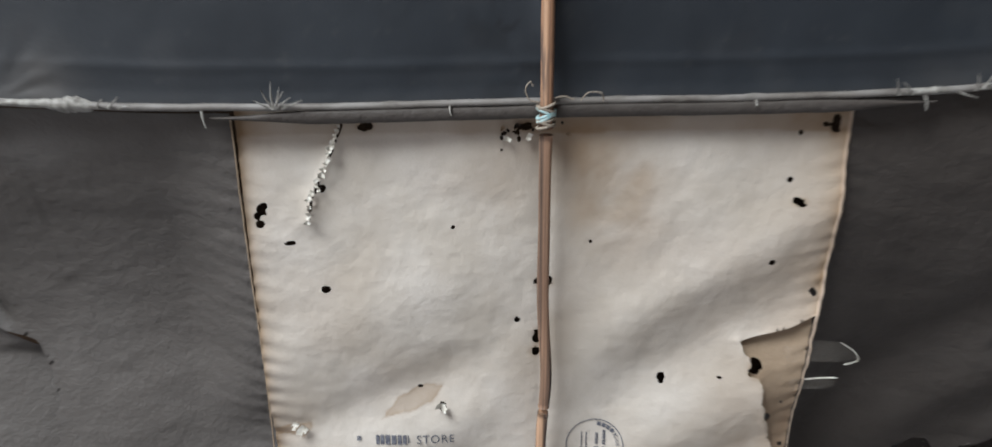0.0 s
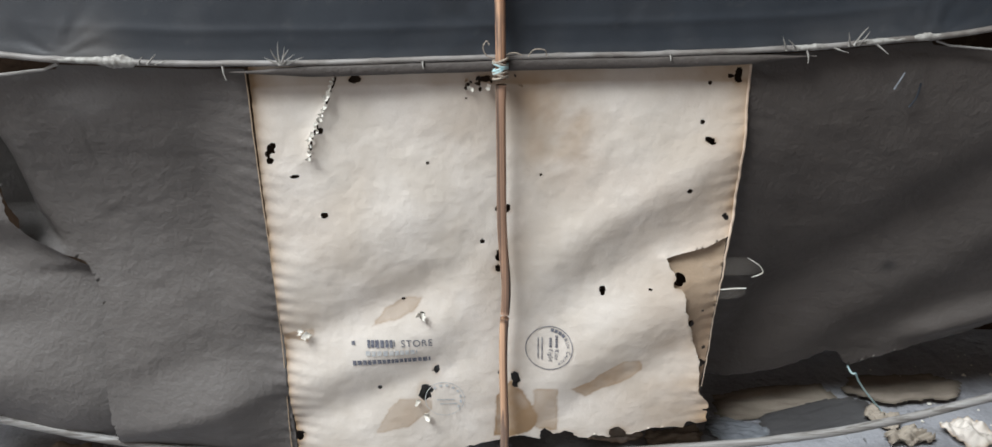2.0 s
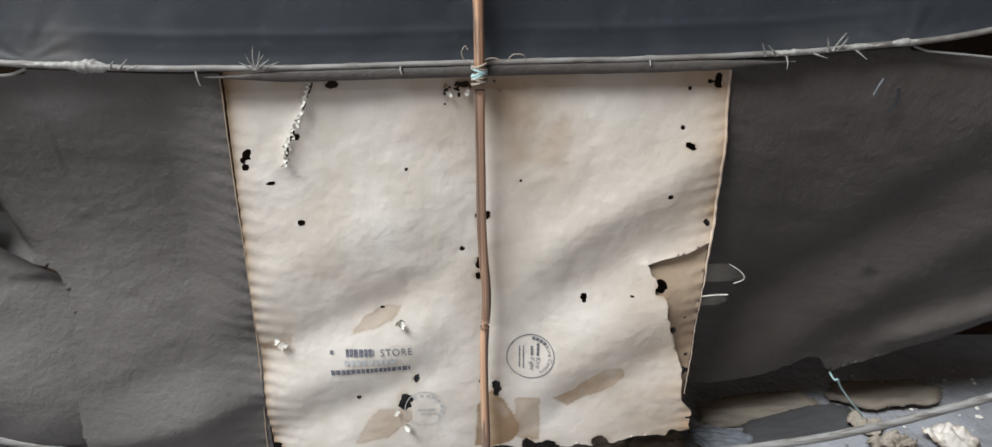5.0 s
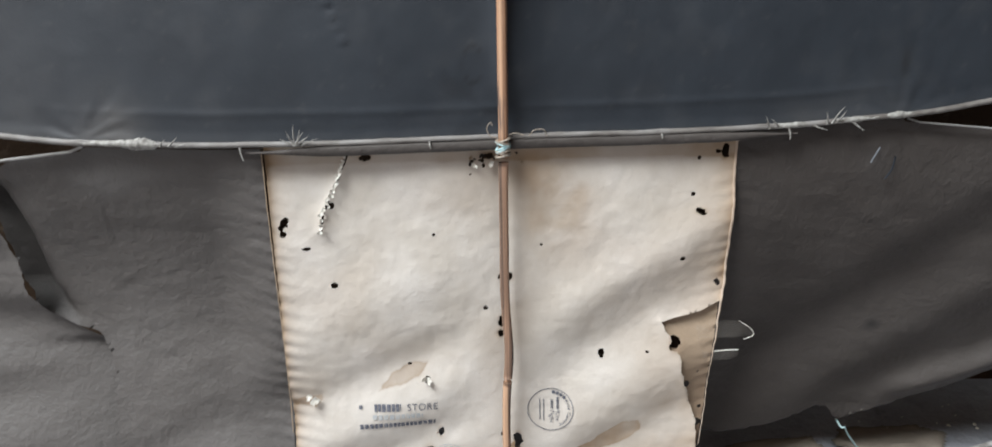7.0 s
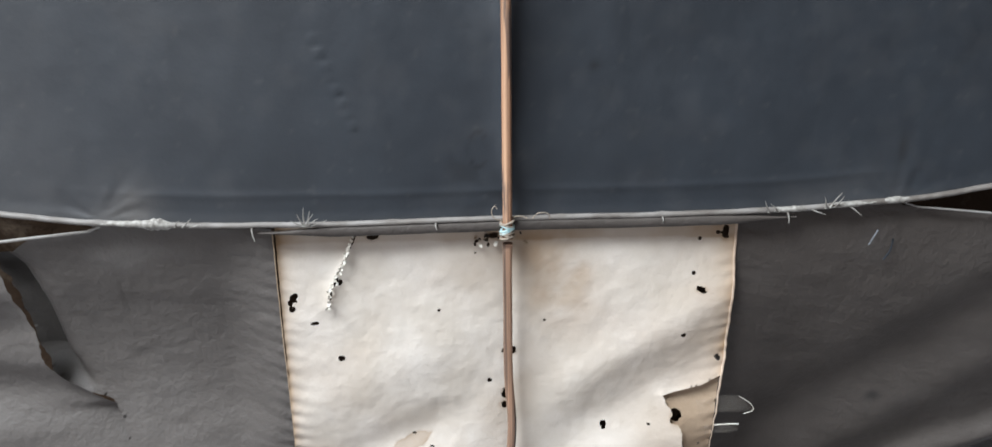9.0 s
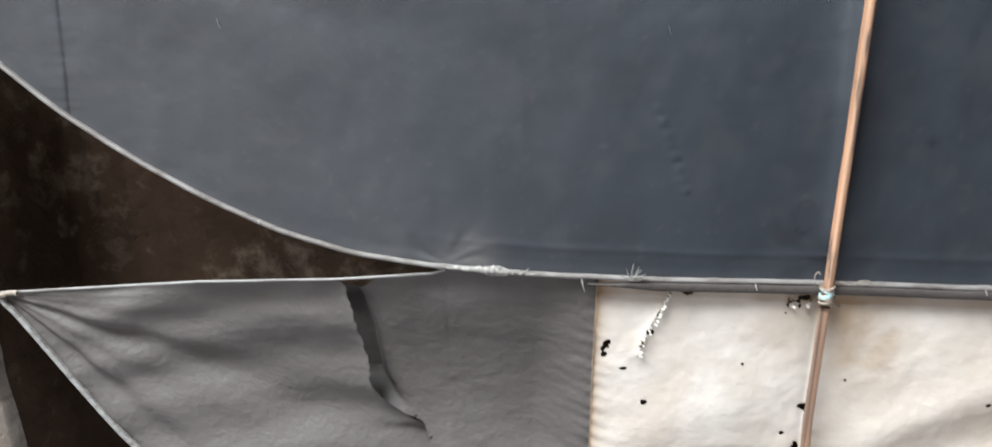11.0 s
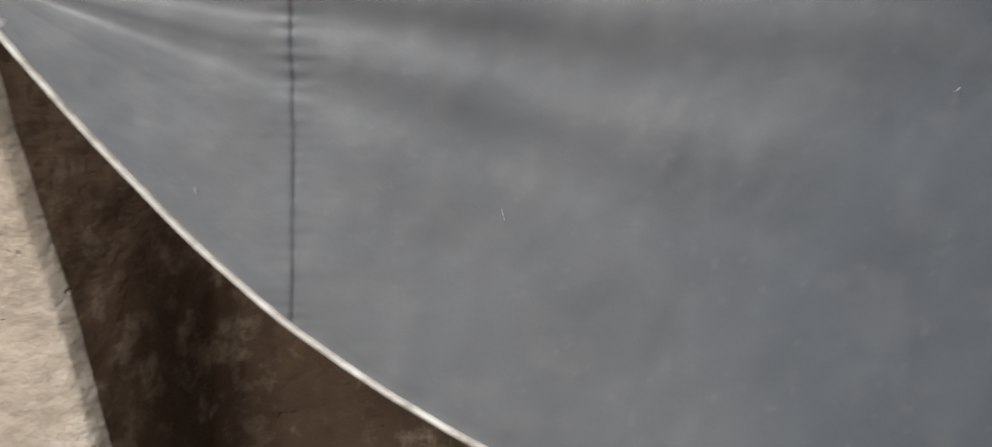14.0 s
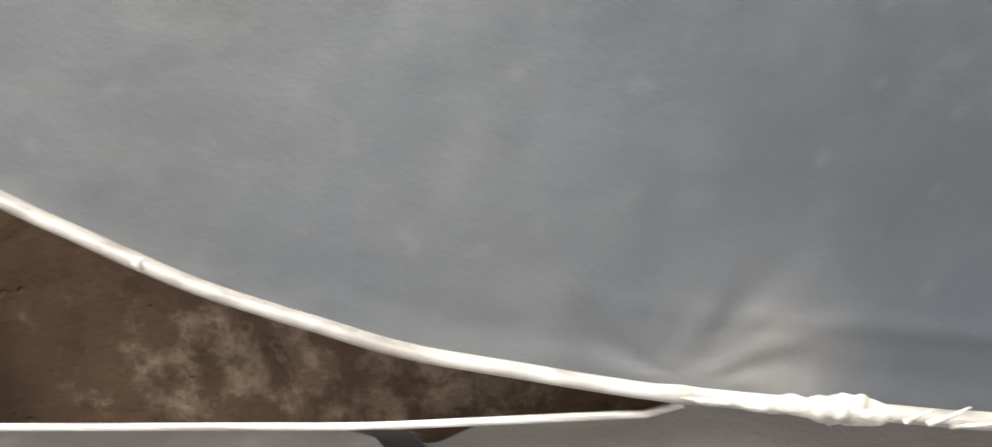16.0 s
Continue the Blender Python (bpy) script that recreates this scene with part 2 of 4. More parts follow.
def sweep(name, pts, a, b, mat, parent=None, label="", sides=10, square=0.6):
    """A rod along pts; a: half its height across the curve, b: half its depth."""
    pts = np.asarray(pts, float)
    T = np.gradient(pts, axis=0)
    T /= np.linalg.norm(T, axis=1)[:, None]
    B = np.tile([0.0, 1.0, 0.0], (len(pts), 1))
    B -= (B * T).sum(1)[:, None] * T
    B /= np.linalg.norm(B, axis=1)[:, None]
    N = np.cross(T, B)
    a, b = np.broadcast_to(a, len(pts)), np.broadcast_to(b, len(pts))
    ang = np.linspace(0, 2 * np.pi, sides, endpoint=False) + np.pi / sides
    ca, sa = np.sign(np.cos(ang)) * np.abs(np.cos(ang)) ** square, np.sign(np.sin(ang)) * np.abs(np.sin(ang)) ** square
    V = pts[:, None] + N[:, None] * (a[:, None] * ca)[..., None] + B[:, None] * (b[:, None] * sa)[..., None]
    n = len(pts)
    faces = [(i * sides + j, i * sides + (j + 1) % sides, (i + 1) * sides + (j + 1) % sides, (i + 1) * sides + j)
             for i in range(n - 1) for j in range(sides)]
    faces += [tuple(range(sides)), tuple(reversed(range((n - 1) * sides, n * sides)))]
    return mesh_object(name, V.reshape(-1, 3), faces, mat, parent, label)


def thread(name, pts, radius, mat, parent=None, label="", fine=6):
    """A thin round strand, smoothed through pts."""
    pts = np.asarray(pts, float)
    s = np.linspace(0, len(pts) - 1, (len(pts) - 1) * fine + 1)
    curve = np.stack([np.interp(s, range(len(pts)), pts[:, k]) for k in range(3)], -1)
    for _ in range(fine):
        curve[1:-1] = 0.25 * curve[:-2] + 0.5 * curve[1:-1] + 0.25 * curve[2:]
    r = np.broadcast_to(radius, len(curve)) if np.ndim(radius) == 0 else np.interp(s, np.linspace(0, len(pts) - 1, len(radius)), radius)
    return sweep(name, curve + 1e-6, r, r, mat, parent, label, 6, 1.0)


def thing(name, label, category, group=""):
    return tagged(new(name), label, category, group)


# ---- walls, floor, ceiling ----
def wall_sheet(name, path, z0, z1, step, mat, rough, seed, label, salt=None, lean=None):
    """A plastered wall face that follows a plan line, uneven, with a real thickness behind it."""
    path = np.asarray(path, float)
    run = np.r_[0, np.cumsum(np.linalg.norm(np.diff(path, axis=0), axis=1))]
    s = np.unique(np.r_[np.arange(0, run[-1], step), run])
    z = np.arange(z0, z1 + step, step)
    S, Zg = np.meshgrid(s, z, indexing="ij")
    X, Y = np.interp(S, run, path[:, 0]), np.interp(S, run, path[:, 1])
    if lean is not None:
        X = X + lean(X, Y, Zg)
    d = fbm(S, Zg, 0.16, seed, 3) * rough + fbm(S, Zg, 0.03, seed + 1, 3) * rough * 0.45
    dx, dy = np.gradient(X, axis=0), np.gradient(Y, axis=0)
    L = np.hypot(dx, dy)
    X, Y = X + d * dy / L, Y - d * dx / L
    n, m = X.shape
    V = np.stack([X, Y, Zg], -1).reshape(-1, 3)
    nx, ny = -(dy / L).reshape(-1), (dx / L).reshape(-1)
    back = V + 0.12 * np.stack([nx, ny, 0 * nx], -1)
    idx = np.arange(n * m).reshape(n, m)
    q = np.stack([idx[:-1, :-1], idx[1:, :-1], idx[1:, 1:], idx[:-1, 1:]], -1).reshape(-1, 4)
    marks = np.zeros(2 * n * m)
    if salt is not None:
        marks[:n * m] = np.clip(salt(X, Y, Zg), 0, 1).reshape(-1)
    ob = mesh_object(name, np.r_[V, back], np.r_[q, q[:, ::-1] + n * m], mat, stain_tone=marks)
    return tagged(ob, label, "wall", kind="structure")


def box(name, lo, hi, mat, label, category):
    bm = bmesh.new()
    bmesh.ops.create_cube(bm, size=1)
    for v in bm.verts:
        v.co = [lo[i] if v.co[i] < 0 else hi[i] for i in range(3)]
    bmesh.ops.subdivide_edges(bm, edges=bm.edges[:], cuts=3, use_grid_fill=True)
    me = bpy.data.meshes.new(name)
    bm.to_mesh(me)
    bm.free()
    me.materials.append(mat)
    return tagged(new(name, me), label, category, kind="structure")


ARRIS_Z = [0.0, 0.28, 0.36, 0.46, 0.57, 0.69, 0.885, 1.4, 3.0]
ARRIS_X = [0.045, 0.038, 0.034, 0.019, -0.008, -0.033, -0.065, -0.08, -0.08]


def arris_lean(X, Y, Z):
    """The corner of the projecting wall is not plumb."""
    near = smooth((0.545 - Y) / 0.17) * smooth((X + 1.3) / 0.5)
    return near * np.interp(Z, ARRIS_Z, ARRIS_X)


def salt_back(X, Y, Z):
    at = bump(X, Z, -0.50, 0.29, 0.08, 0.045) + bump(X, Z, -0.36, 0.27, 0.06, 0.035) + 0.7 * bump(X, Z, -0.68, 0.42, 0.03, 0.08)
    return 0.75 * at


def pale_front(X, Y, Z):
    edge = np.exp(-((X + 0.722 - np.interp(Z, ARRIS_Z, ARRIS_X)) / 0.012) ** 2) * (0.35 + 0.65 * smooth((0.56 - Z) / 0.1))
    # pale patches high on the face, and pale chips along the corner
    return 0.85 * bump(X, Z, -0.92, 0.87, 0.18, 0.09) + 0.45 * bump(X, Z, -0.78, 0.8, 0.03, 0.12) + 0.75 * edge + 0.3 * bump(X, Z, -0.71, 0.3, 0.05, 0.12)


wall_sheet("wall_back", [(-0.7315, 0.383), (-0.728, 0.395), (-0.702, 0.47), (-0.69, 0.5), (-0.672, 0.522), (-0.645, 0.537), (-0.6, 0.547), (0.4, 0.56), (2.2, 0.58)], FLOOR - 0.02, 1.7, 0.012, SHADED, 0.006, 3,
           "brown cement plaster wall with pale salt stains, shade in its colour", salt_back, arris_lean)
wall_sheet("wall_front", [(-3.0, 0.46), (-1.2, 0.40), (-0.76, 0.37), (-0.7365, 0.3715), (-0.7335, 0.376), (-0.7313, 0.3836)], FLOOR - 0.02, 1.7, 0.012, PLASTER, 0.005, 7,
           "bare grey-beige cement plaster wall with chipped edge", pale_front, arris_lean)
# unseen walls and ceiling, added to close the room and shape its light
box("wall_back_upper", (-3.0, 0.42, 1.7), (2.2, 0.68, 3.0), ROOM, "unseen plain plaster wall above the kite", "wall")
box("wall_right", (2.2, -2.0, FLOOR - 0.02), (2.32, 0.7, 3.0), ROOM, "unseen plain wall that shapes the light", "wall")
box("wall_left", (-3.12, -2.0, FLOOR - 0.02), (-3.0, 0.7, 3.0), ROOM, "unseen plain wall that shapes the light", "wall")
box("wall_behind", (-3.12, -2.12, FLOOR - 0.02), (2.32, -2.0, 3.0), ROOM, "unseen plain wall that shapes the light", "wall")
box("ceiling", (-3.12, -0.15, 3.0), (2.32, 0.7, 3.1), ROOM, "unseen plain ceiling that shapes the light", "ceiling")
box("ceiling_rear", (-3.12, -2.12, 3.0), (2.32, -1.55, 3.1), ROOM, "unseen ceiling strip behind the assumed skylight", "ceiling")
box("ceiling_left", (-3.12, -1.55, 3.0), (-2.4, -0.15, 3.1), ROOM, "unseen ceiling beside the assumed skylight", "ceiling")
box("ceiling_right", (-0.6, -1.55, 3.0), (2.32, -0.15, 3.1), ROOM, "unseen ceiling beside the assumed skylight", "ceiling")


def make_floor():
    x, y = np.linspace(-3.1, 2.3, 260), np.r_[np.linspace(-2.1, 0.1, 24), np.linspace(0.12, 0.66, 60)]
    X, Y = np.meshgrid(x, y, indexing="ij")
    Z = FLOOR + 0.0022 * fbm(X, Y, 0.09, 21)
    n, m = X.shape
    idx = np.arange(n * m).reshape(n, m)
    q = np.stack([idx[:-1, :-1], idx[1:, :-1], idx[1:, 1:], idx[:-1, 1:]], -1).reshape(-1, 4)
    ob = mesh_object("floor", np.stack([X, Y, Z], -1).reshape(-1, 3), q, FLOOR_MAT, stain_tone=np.zeros(n * m))
    tagged(ob, "dusty grey cement floor with grit", "floor", kind="structure")


make_floor()

# ---- the kite: two bows, one spine, paper sails ----
CX = 0.02
kite = thing("kite", "large old charcoal and cream paper kite, torn, against plaster wall", "kite")


def plane_y(x):
    """The kite's plane: the wing on the wall's corner side stands a little nearer."""
    return 0.353 + 0.035 * np.minimum(np.asarray(x, float) - CX, 0)


BOW_D = [0, 0.1, 0.2, 0.29, 0.355, 0.41, 0.463, 0.517, 0.57, 0.622, 0.671, 0.719, 0.737, 0.745]
BOW_Z = [0.3845, 0.383, 0.3835, 0.3885, 0.3975, 0.4135, 0.437, 0.467, 0.5025, 0.5475, 0.5985, 0.6535, 0.678, 0.690]
TIP_Z = 0.690
LOW_D = [0, 0.1, 0.2, 0.27, 0.325, 0.4, 0.45, 0.49, 0.525, 0.56, 0.59, 0.625, 0.65]
LOW_Z = [0.0655, 0.068, 0.075, 0.085, 0.098, 0.121, 0.14, 0.162, 0.186, 0.2185, 0.262, 0.316, 0.354]


def soft_curve(d, D, Z):
    """The curve through D, Z, rounded."""
    o = np.linspace(-0.012, 0.012, 7)
    return np.mean([np.interp(np.clip(np.abs(d + e), 0, D[-1]), D, Z) for e in o], axis=0)


def bow_z(x):
    d = np.abs(np.asarray(x, float) - CX)
    side = np.where(np.asarray(x) > CX, 0.022 * np.minimum(d, 0.36), 0)
    near_tip = smooth((d - 0.715) / 0.03)
    return soft_curve(d, BOW_D, BOW_Z) * (1 - near_tip) + np.interp(d, BOW_D, BOW_Z) * near_tip + side * smooth((0.745 - d) / 0.2)


def top_z(x):
    return 2 * TIP_Z - soft_curve(np.abs(np.asarray(x, float) - CX), BOW_D, BOW_Z)


def low_z(x):
    return soft_curve(np.abs(np.asarray(x, float) - CX), LOW_D, LOW_Z)


def string_z(x):
    """The upper edge of the lower sail: along the bow, then along the string to the tip."""
    d = np.abs(np.asarray(x, float) - CX)
    return np.where(d < 0.285, bow_z(x) - 0.001, np.interp(d, [0.285, 0.365, 0.48, 0.65], [0.3845, 0.3765, 0.3705, 0.355]) + np.where(np.asarray(x) > CX, 0.0065 * smooth((0.65 - d) / 0.33), 0))


SEAM = 0.567


# folds of the wing by their angle at the tip: tilt, width; the sheet's depth is their running sum
FOLDS = [(0.01, 1.0, 0.022), (-0.06, -1.1, 0.032), (0.075, -0.9, 0.035), (0.14, 0.5, 0.02), (0.19, -0.5, 0.025), (0.255, 1.0, 0.03), (0.335, -0.8, 0.04), (0.42, 0.7, 0.03),
         (0.5, -0.8, 0.045), (-0.155, 0.8, 0.03), (-0.235, -0.7, 0.045), (-0.33, 0.5, 0.05), (-0.45, -0.2, 0.06)]
FAN_TH = np.linspace(-1.6, 1.6, 800)
FAN_Y = np.cumsum(sum(a * np.exp(-((FAN_TH - c) / w) ** 2) for c, a, w in FOLDS)) * (FAN_TH[1] - FAN_TH[0])
FAN_Y = FAN_Y - np.interp(FAN_TH, [-1.6, 1.6], [FAN_Y[0], FAN_Y[-1]])


def sail_y(x, z):
    d = np.abs(x - CX)
    y = plane_y(x) + 0.0035 * fbm(x, z, 0.22, 40, 2) + 0.0012 * fbm(x, z, 0.05, 41, 4)
    # slack between bow and upper edge, then folds that fan out from each wing tip
    half = np.maximum(TIP_Z - bow_z(x), 0.0)
    y = y + 0.28 * smooth((d - 0.03) / 0.4) * (half ** 2 - np.minimum(np.abs(z - TIP_Z), half) ** 2)
    tx, tz = 0.745 - d, z - TIP_Z
    r, th = np.hypot(tx, tz), np.arctan2(tz, tx)
    wob = th + 0.03 * fbm(tx, tz, 0.16, 42, 3)
    y = y + 0.26 * r * np.exp(-(r / 0.48) ** 2) * np.interp(wob, FAN_TH, FAN_Y) * smooth(r / 0.02)
    fine = np.sin(wob * 61 + 1.0) + 0.7 * np.sin(wob * 97)
    y = y + 0.0016 * r * np.exp(-(r / 0.2) ** 2) * fine * np.exp(-((th - 0.1) / 0.45) ** 2)
    y = y + 0.0009 * fbm(x * 3, z, 0.12, 37, 3) * smooth((0.5 - np.abs(d - 0.25)) / 0.3)
    # the stitched seam near each tip, puckered
    s = d - SEAM
    pucker = np.sin(z * 2 * np.pi / 0.0085 + 4 * fbm(z, z * 0, 0.02, 43)) * (0.15 + smooth((z - 0.6) / 0.1) * smooth((0.86 - z) / 0.1)) * (0.6 + 0.6 * fbm(z, x, 0.02, 38))
    y = y + 0.0009 * pucker * np.exp(-np.abs(s) / 0.009)
    s = s + 0.0006 * fbm(z, z * 0, 0.02, 44, 3)
    y = y + 0.0004 * np.exp(-(s / 0.0013) ** 2) - 0.0002 * smooth(s / 0.002 + 0.5)
    h = z - bow_z(x)
    y = y + 0.3 * np.clip(h, 0, 0.3) ** 2 * smooth((0.38 - d) / 0.33)
    # drawn forward to the spine; bent more on the right, imitating the spine's shadow
    y = y - np.where(x > CX, 0.012 * np.exp(-d / 0.019), 0.0042 * np.exp(-d / 0.01) + 0.0053 * np.exp(-d / 0.003)) * smooth((h - 0.012) / 0.04)
    # hem folded over along the bow
    y = y - 0.0006 * np.exp(-((h - 0.0225) / 0.0028) ** 2) * smooth((0.34 - d) / 0.14) - 0.0016 * smooth(1 - h / 0.012) * smooth((0.45 - d) / 0.15)
    # creases at the two string joins, and a row of stitches
    for jx in (-0.262, 0.302):
        a = np.arctan2(z - 0.392, x - jx)
        rr = np.hypot(x - jx, z - 0.392)
        y = y + 0.00038 * np.exp(-(rr / 0.034) ** 2) * smooth(rr / 0.012) * (np.sin(a * 7 + 1) + np.sin(a * 13 + 4 * fbm(x, z, 0.03, 45)))
    k = (z - 0.444) / 0.074
    on = np.exp(-((x + 0.081 + 0.03 * k) / 0.0026) ** 2) * smooth(k * 8) * smooth((1 - k) * 8)
    y = y - 0.0017 * on * np.maximum(0, np.sin(z * 2 * np.pi / 0.0082))
    return y


def sail_stain(x, z):
    d = np.abs(x - CX)
    curl = np.exp(-((np.hypot((x - 0.001) / 0.6, z - 0.436) - 0.012) / 0.0014) ** 2) * (x < 0.008)
    spots = bump(x, z, -0.05, 0.652, 0.009, 0.009) * 0.25 + bump(x, z, 0.08, 0.492, 0.004, 0.003) * 0.6 + bump(x, z, 0.3, 0.43, 0.003, 0.011) * 0.6
    seam = 0.95 * np.exp(-((d - SEAM + 0.0008 * fbm(z, z * 0, 0.012, 44, 3)) / 0.0011) ** 2) * (0.75 + 0.4 * fbm(z, x * 0, 0.006, 36, 2))
    return 0.5 * curl + spots + seam + 0.3 * smooth((fbm(x, z, 0.03, 46) - 0.35) / 0.2) * bump(x, z, 0.0, 0.41, 0.06, 0.04)


def sail_dust_light(x, z):
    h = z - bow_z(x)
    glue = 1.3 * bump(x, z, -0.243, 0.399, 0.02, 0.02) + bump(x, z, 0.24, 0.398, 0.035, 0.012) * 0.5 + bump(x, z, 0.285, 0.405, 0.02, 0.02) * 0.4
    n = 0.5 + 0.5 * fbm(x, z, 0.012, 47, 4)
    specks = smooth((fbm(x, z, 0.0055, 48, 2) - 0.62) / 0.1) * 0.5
    # paler towards the left wing: brighter light there, put into the colour
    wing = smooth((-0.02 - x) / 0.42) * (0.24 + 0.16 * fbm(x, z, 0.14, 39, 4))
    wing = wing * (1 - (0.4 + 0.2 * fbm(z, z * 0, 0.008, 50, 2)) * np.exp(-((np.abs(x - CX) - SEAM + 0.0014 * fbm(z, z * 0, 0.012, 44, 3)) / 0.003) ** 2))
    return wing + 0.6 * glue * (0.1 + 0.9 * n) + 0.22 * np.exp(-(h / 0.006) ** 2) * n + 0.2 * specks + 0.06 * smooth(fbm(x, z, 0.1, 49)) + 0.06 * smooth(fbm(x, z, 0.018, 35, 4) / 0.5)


def upper_sail():
    x = np.unique(np.round(np.r_[np.arange(CX - 0.744, CX + 0.7445, 0.003), np.arange(CX - SEAM - 0.02, CX - SEAM + 0.02, 0.0007), CX - 0.744, CX + 0.744], 5))
    v = np.r_[np.linspace(0, 0.055, 24), np.linspace(0.06, 1, 190)]
    X = np.repeat(x[:, None], len(v), 1)
    lo, hi = bow_z(x), top_z(x)
    Z = lo[:, None] + v[None] * (np.maximum(hi - lo, 0.0004))[:, None]
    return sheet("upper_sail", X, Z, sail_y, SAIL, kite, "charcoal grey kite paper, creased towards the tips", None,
                 {"stain_tone": sail_stain, "dust_light": sail_dust_light})


upper_sail()

# bows and spine
bx = CX + np.r_[np.linspace(-0.745, -0.6, 40), np.linspace(-0.595, 0.595, 200), np.linspace(0.6, 0.745, 40)]
bow_r = np.interp(np.abs(bx - CX), [0, 0.25, 0.5, 0.745], [0.0017, 0.0018, 0.00165, 0.0014])
node_bump = sum(np.exp(-((bx - c) / 0.002) ** 2) for c in (-0.265, -0.19, -0.06, 0.06, 0.13, 0.2, 0.3, -0.41, 0.44)) * 0.0006
bow_pts = np.stack([bx, plane_y(bx) - 0.0042, bow_z(bx) + 0.0026], -1)
bow_pts[:, 2] += 0.0005 * fbm(bx, bx * 0, 0.03, 50)
bow = sweep("bow", bow_pts, bow_r + node_bump, 0.0026, BOW, kite, "dusty grey split-bamboo bow")
hx = np.linspace(-0.155, 0.225, 120)
sweep("bow_wrap", np.stack([hx, plane_y(hx) - 0.0052, bow_z(hx) - 0.0027 + 0.0004 * fbm(hx, hx * 0, 0.02, 51)], -1),
      0.0031 * smooth((hx + 0.157) / 0.06) * smooth((0.227 - hx) / 0.06) + 0.0004, 0.0022, LOWER, kite, "grey paper wrapped under the bow")
tx = CX + np.linspace(-0.744, 0.744, 240)
sweep("edge_rod", np.stack([tx, plane_y(tx) - 0.0005, top_z(tx)], -1), 0.0023, 0.002, LOWER, kite, "upper edge bound in grey paper")
lx = CX + np.r_[np.linspace(-0.65, -0.5, 50), np.linspace(-0.495, 0.495, 160), np.linspace(0.5, 0.65, 50)]
lz = low_z(lx)
lz[0] = lz[-1] = 0.354
sweep("lower_bow", np.stack([lx, plane_y(lx) - 0.004, lz], -1), np.interp(np.abs(lx - CX), [0, 0.4, 0.65], [0.0034, 0.0032, 0.0017]), 0.0027,
      BOW_LOW, kite, "pale round bamboo lower bow")

sz = np.linspace(FLOOR, 1.004, 260)
sx = CX + 0.0028 * np.exp(-((sz - 0.222) / 0.03) ** 2) + 0.0008 * fbm(sz, sz * 0, 0.12, 52) + 0.001 * np.exp(-((sz - 0.1) / 0.03) ** 2)
sw = 0.0034 + 0.0003 * fbm(sz, sz * 0, 0.05, 53) + 0.0003 * np.exp(-((sz - 0.375) / 0.01) ** 2)


def spine_run(name, a, b, mat, label):
    k = (sz >= a - 0.002) & (sz <= b + 0.002)
    sweep(name, np.stack([sx[k], 0.3415 + 0 * sz[k], sz[k]], -1), sw[k], 0.0034, mat, kite, label, 14, 0.8)


spine_run("spine", 0, 0.1975, SPINE, "split bamboo spine, orange-tan")
spine_run("spine", 0.2, 0.37, SPINE_GREY, "split bamboo spine, greyed and worn")
spine_run("spine", 0.374, 1.01, SPINE, "split bamboo spine, orange-tan")

# thread lashing where spine and bow cross
lash = new("lashing")
lash.parent = kite
lash["label"] = "thread lashing of spine and bow"
for k, (dz, tilt, mat) in enumerate([(-0.006, 0.3, THREAD), (-0.0045, -0.35, THREAD), (-0.003, 0.25, THREAD), (-0.0015, 0.6, THREAD_BLUE), (0.0, 0.5, THREAD_BLUE),
                                     (0.0015, -0.4, THREAD_BLUE), (0.003, -0.3, THREAD), (0.0045, 0.35, THREAD)]):
    a = np.linspace(0, 2 * np.pi, 17)
    thread("strand", np.stack([CX + 0.0047 * np.cos(a), 0.3418 + 0.0047 * np.sin(a), 0.3815 + dz + tilt * 0.0045 * np.cos(a)], -1), 0.00085, mat, lash, fine=2)
thread("loose_end", [(CX - 0.004, 0.341, 0.388), (CX - 0.009, 0.34, 0.389), (CX - 0.0115, 0.3395, 0.395), (CX - 0.0085, 0.3395, 0.3995), (CX - 0.007, 0.34, 0.3965)], 0.0004, THREAD, lash)
thread("loose_end", [(CX + 0.004, 0.341, 0.390), (CX + 0.009, 0.34, 0.3915), (CX + 0.014, 0.34, 0.3895)], 0.0004, THREAD, lash)
thread("loose_end", [(CX + 0.018, 0.342, 0.3885), (CX + 0.021, 0.34, 0.3935), (CX + 0.029, 0.341, 0.393), (CX + 0.03, 0.343, 0.388)], 0.0004, THREAD, lash)

# ---- the cream middle panel with its holes ----
CL, CR = -0.146, 0.187


def seam_x(z):
    """The outer seam of the cream panel, drawn in low down."""
    return np.interp(z, [0.13, 0.165, 0.195, 0.219, 0.257, 0.272, 0.38], [0.1745, 0.1795, 0.1802, 0.181, 0.1838, 0.1865, 0.1865])


PIN_HOLES = [(-0.1385, 0.3184, 0.0025, 0.0022), (-0.1396, 0.3233, 0.0017, 0.0022), (-0.0308, 0.3144, 0.0013, 0.0014), (-0.0032, 0.3589, 0.0009, 0.0009), (0.0049, 0.3687, 0.0024, 0.0012),
             (0.0065, 0.365, 0.0012, 0.0021), (0.0542, 0.3601, 0.0011, 0.0009), (0.0479, 0.3044, 0.001, 0.0013), (0.1606, 0.3671, 0.0014, 0.0016), (0.1738, 0.3718, 0.0021, 0.0016),
             (0.1578, 0.3409, 0.0018, 0.0016), (0.1522, 0.2925, 0.0021, 0.0019), (0.0259, 0.3628, 0.0008, 0.0009), (0.0059, 0.2539, 0.0018, 0.002), (-0.0768, 0.1303, 0.0017, 0.002),
             (-0.0542, 0.2077, 0.0018, 0.0011), (0.0174, 0.1413, 0.0015, 0.0024), (0.1301, 0.2146, 0.0015, 0.0008), (0.1786, 0.1098, 0.002, 0.0014)]
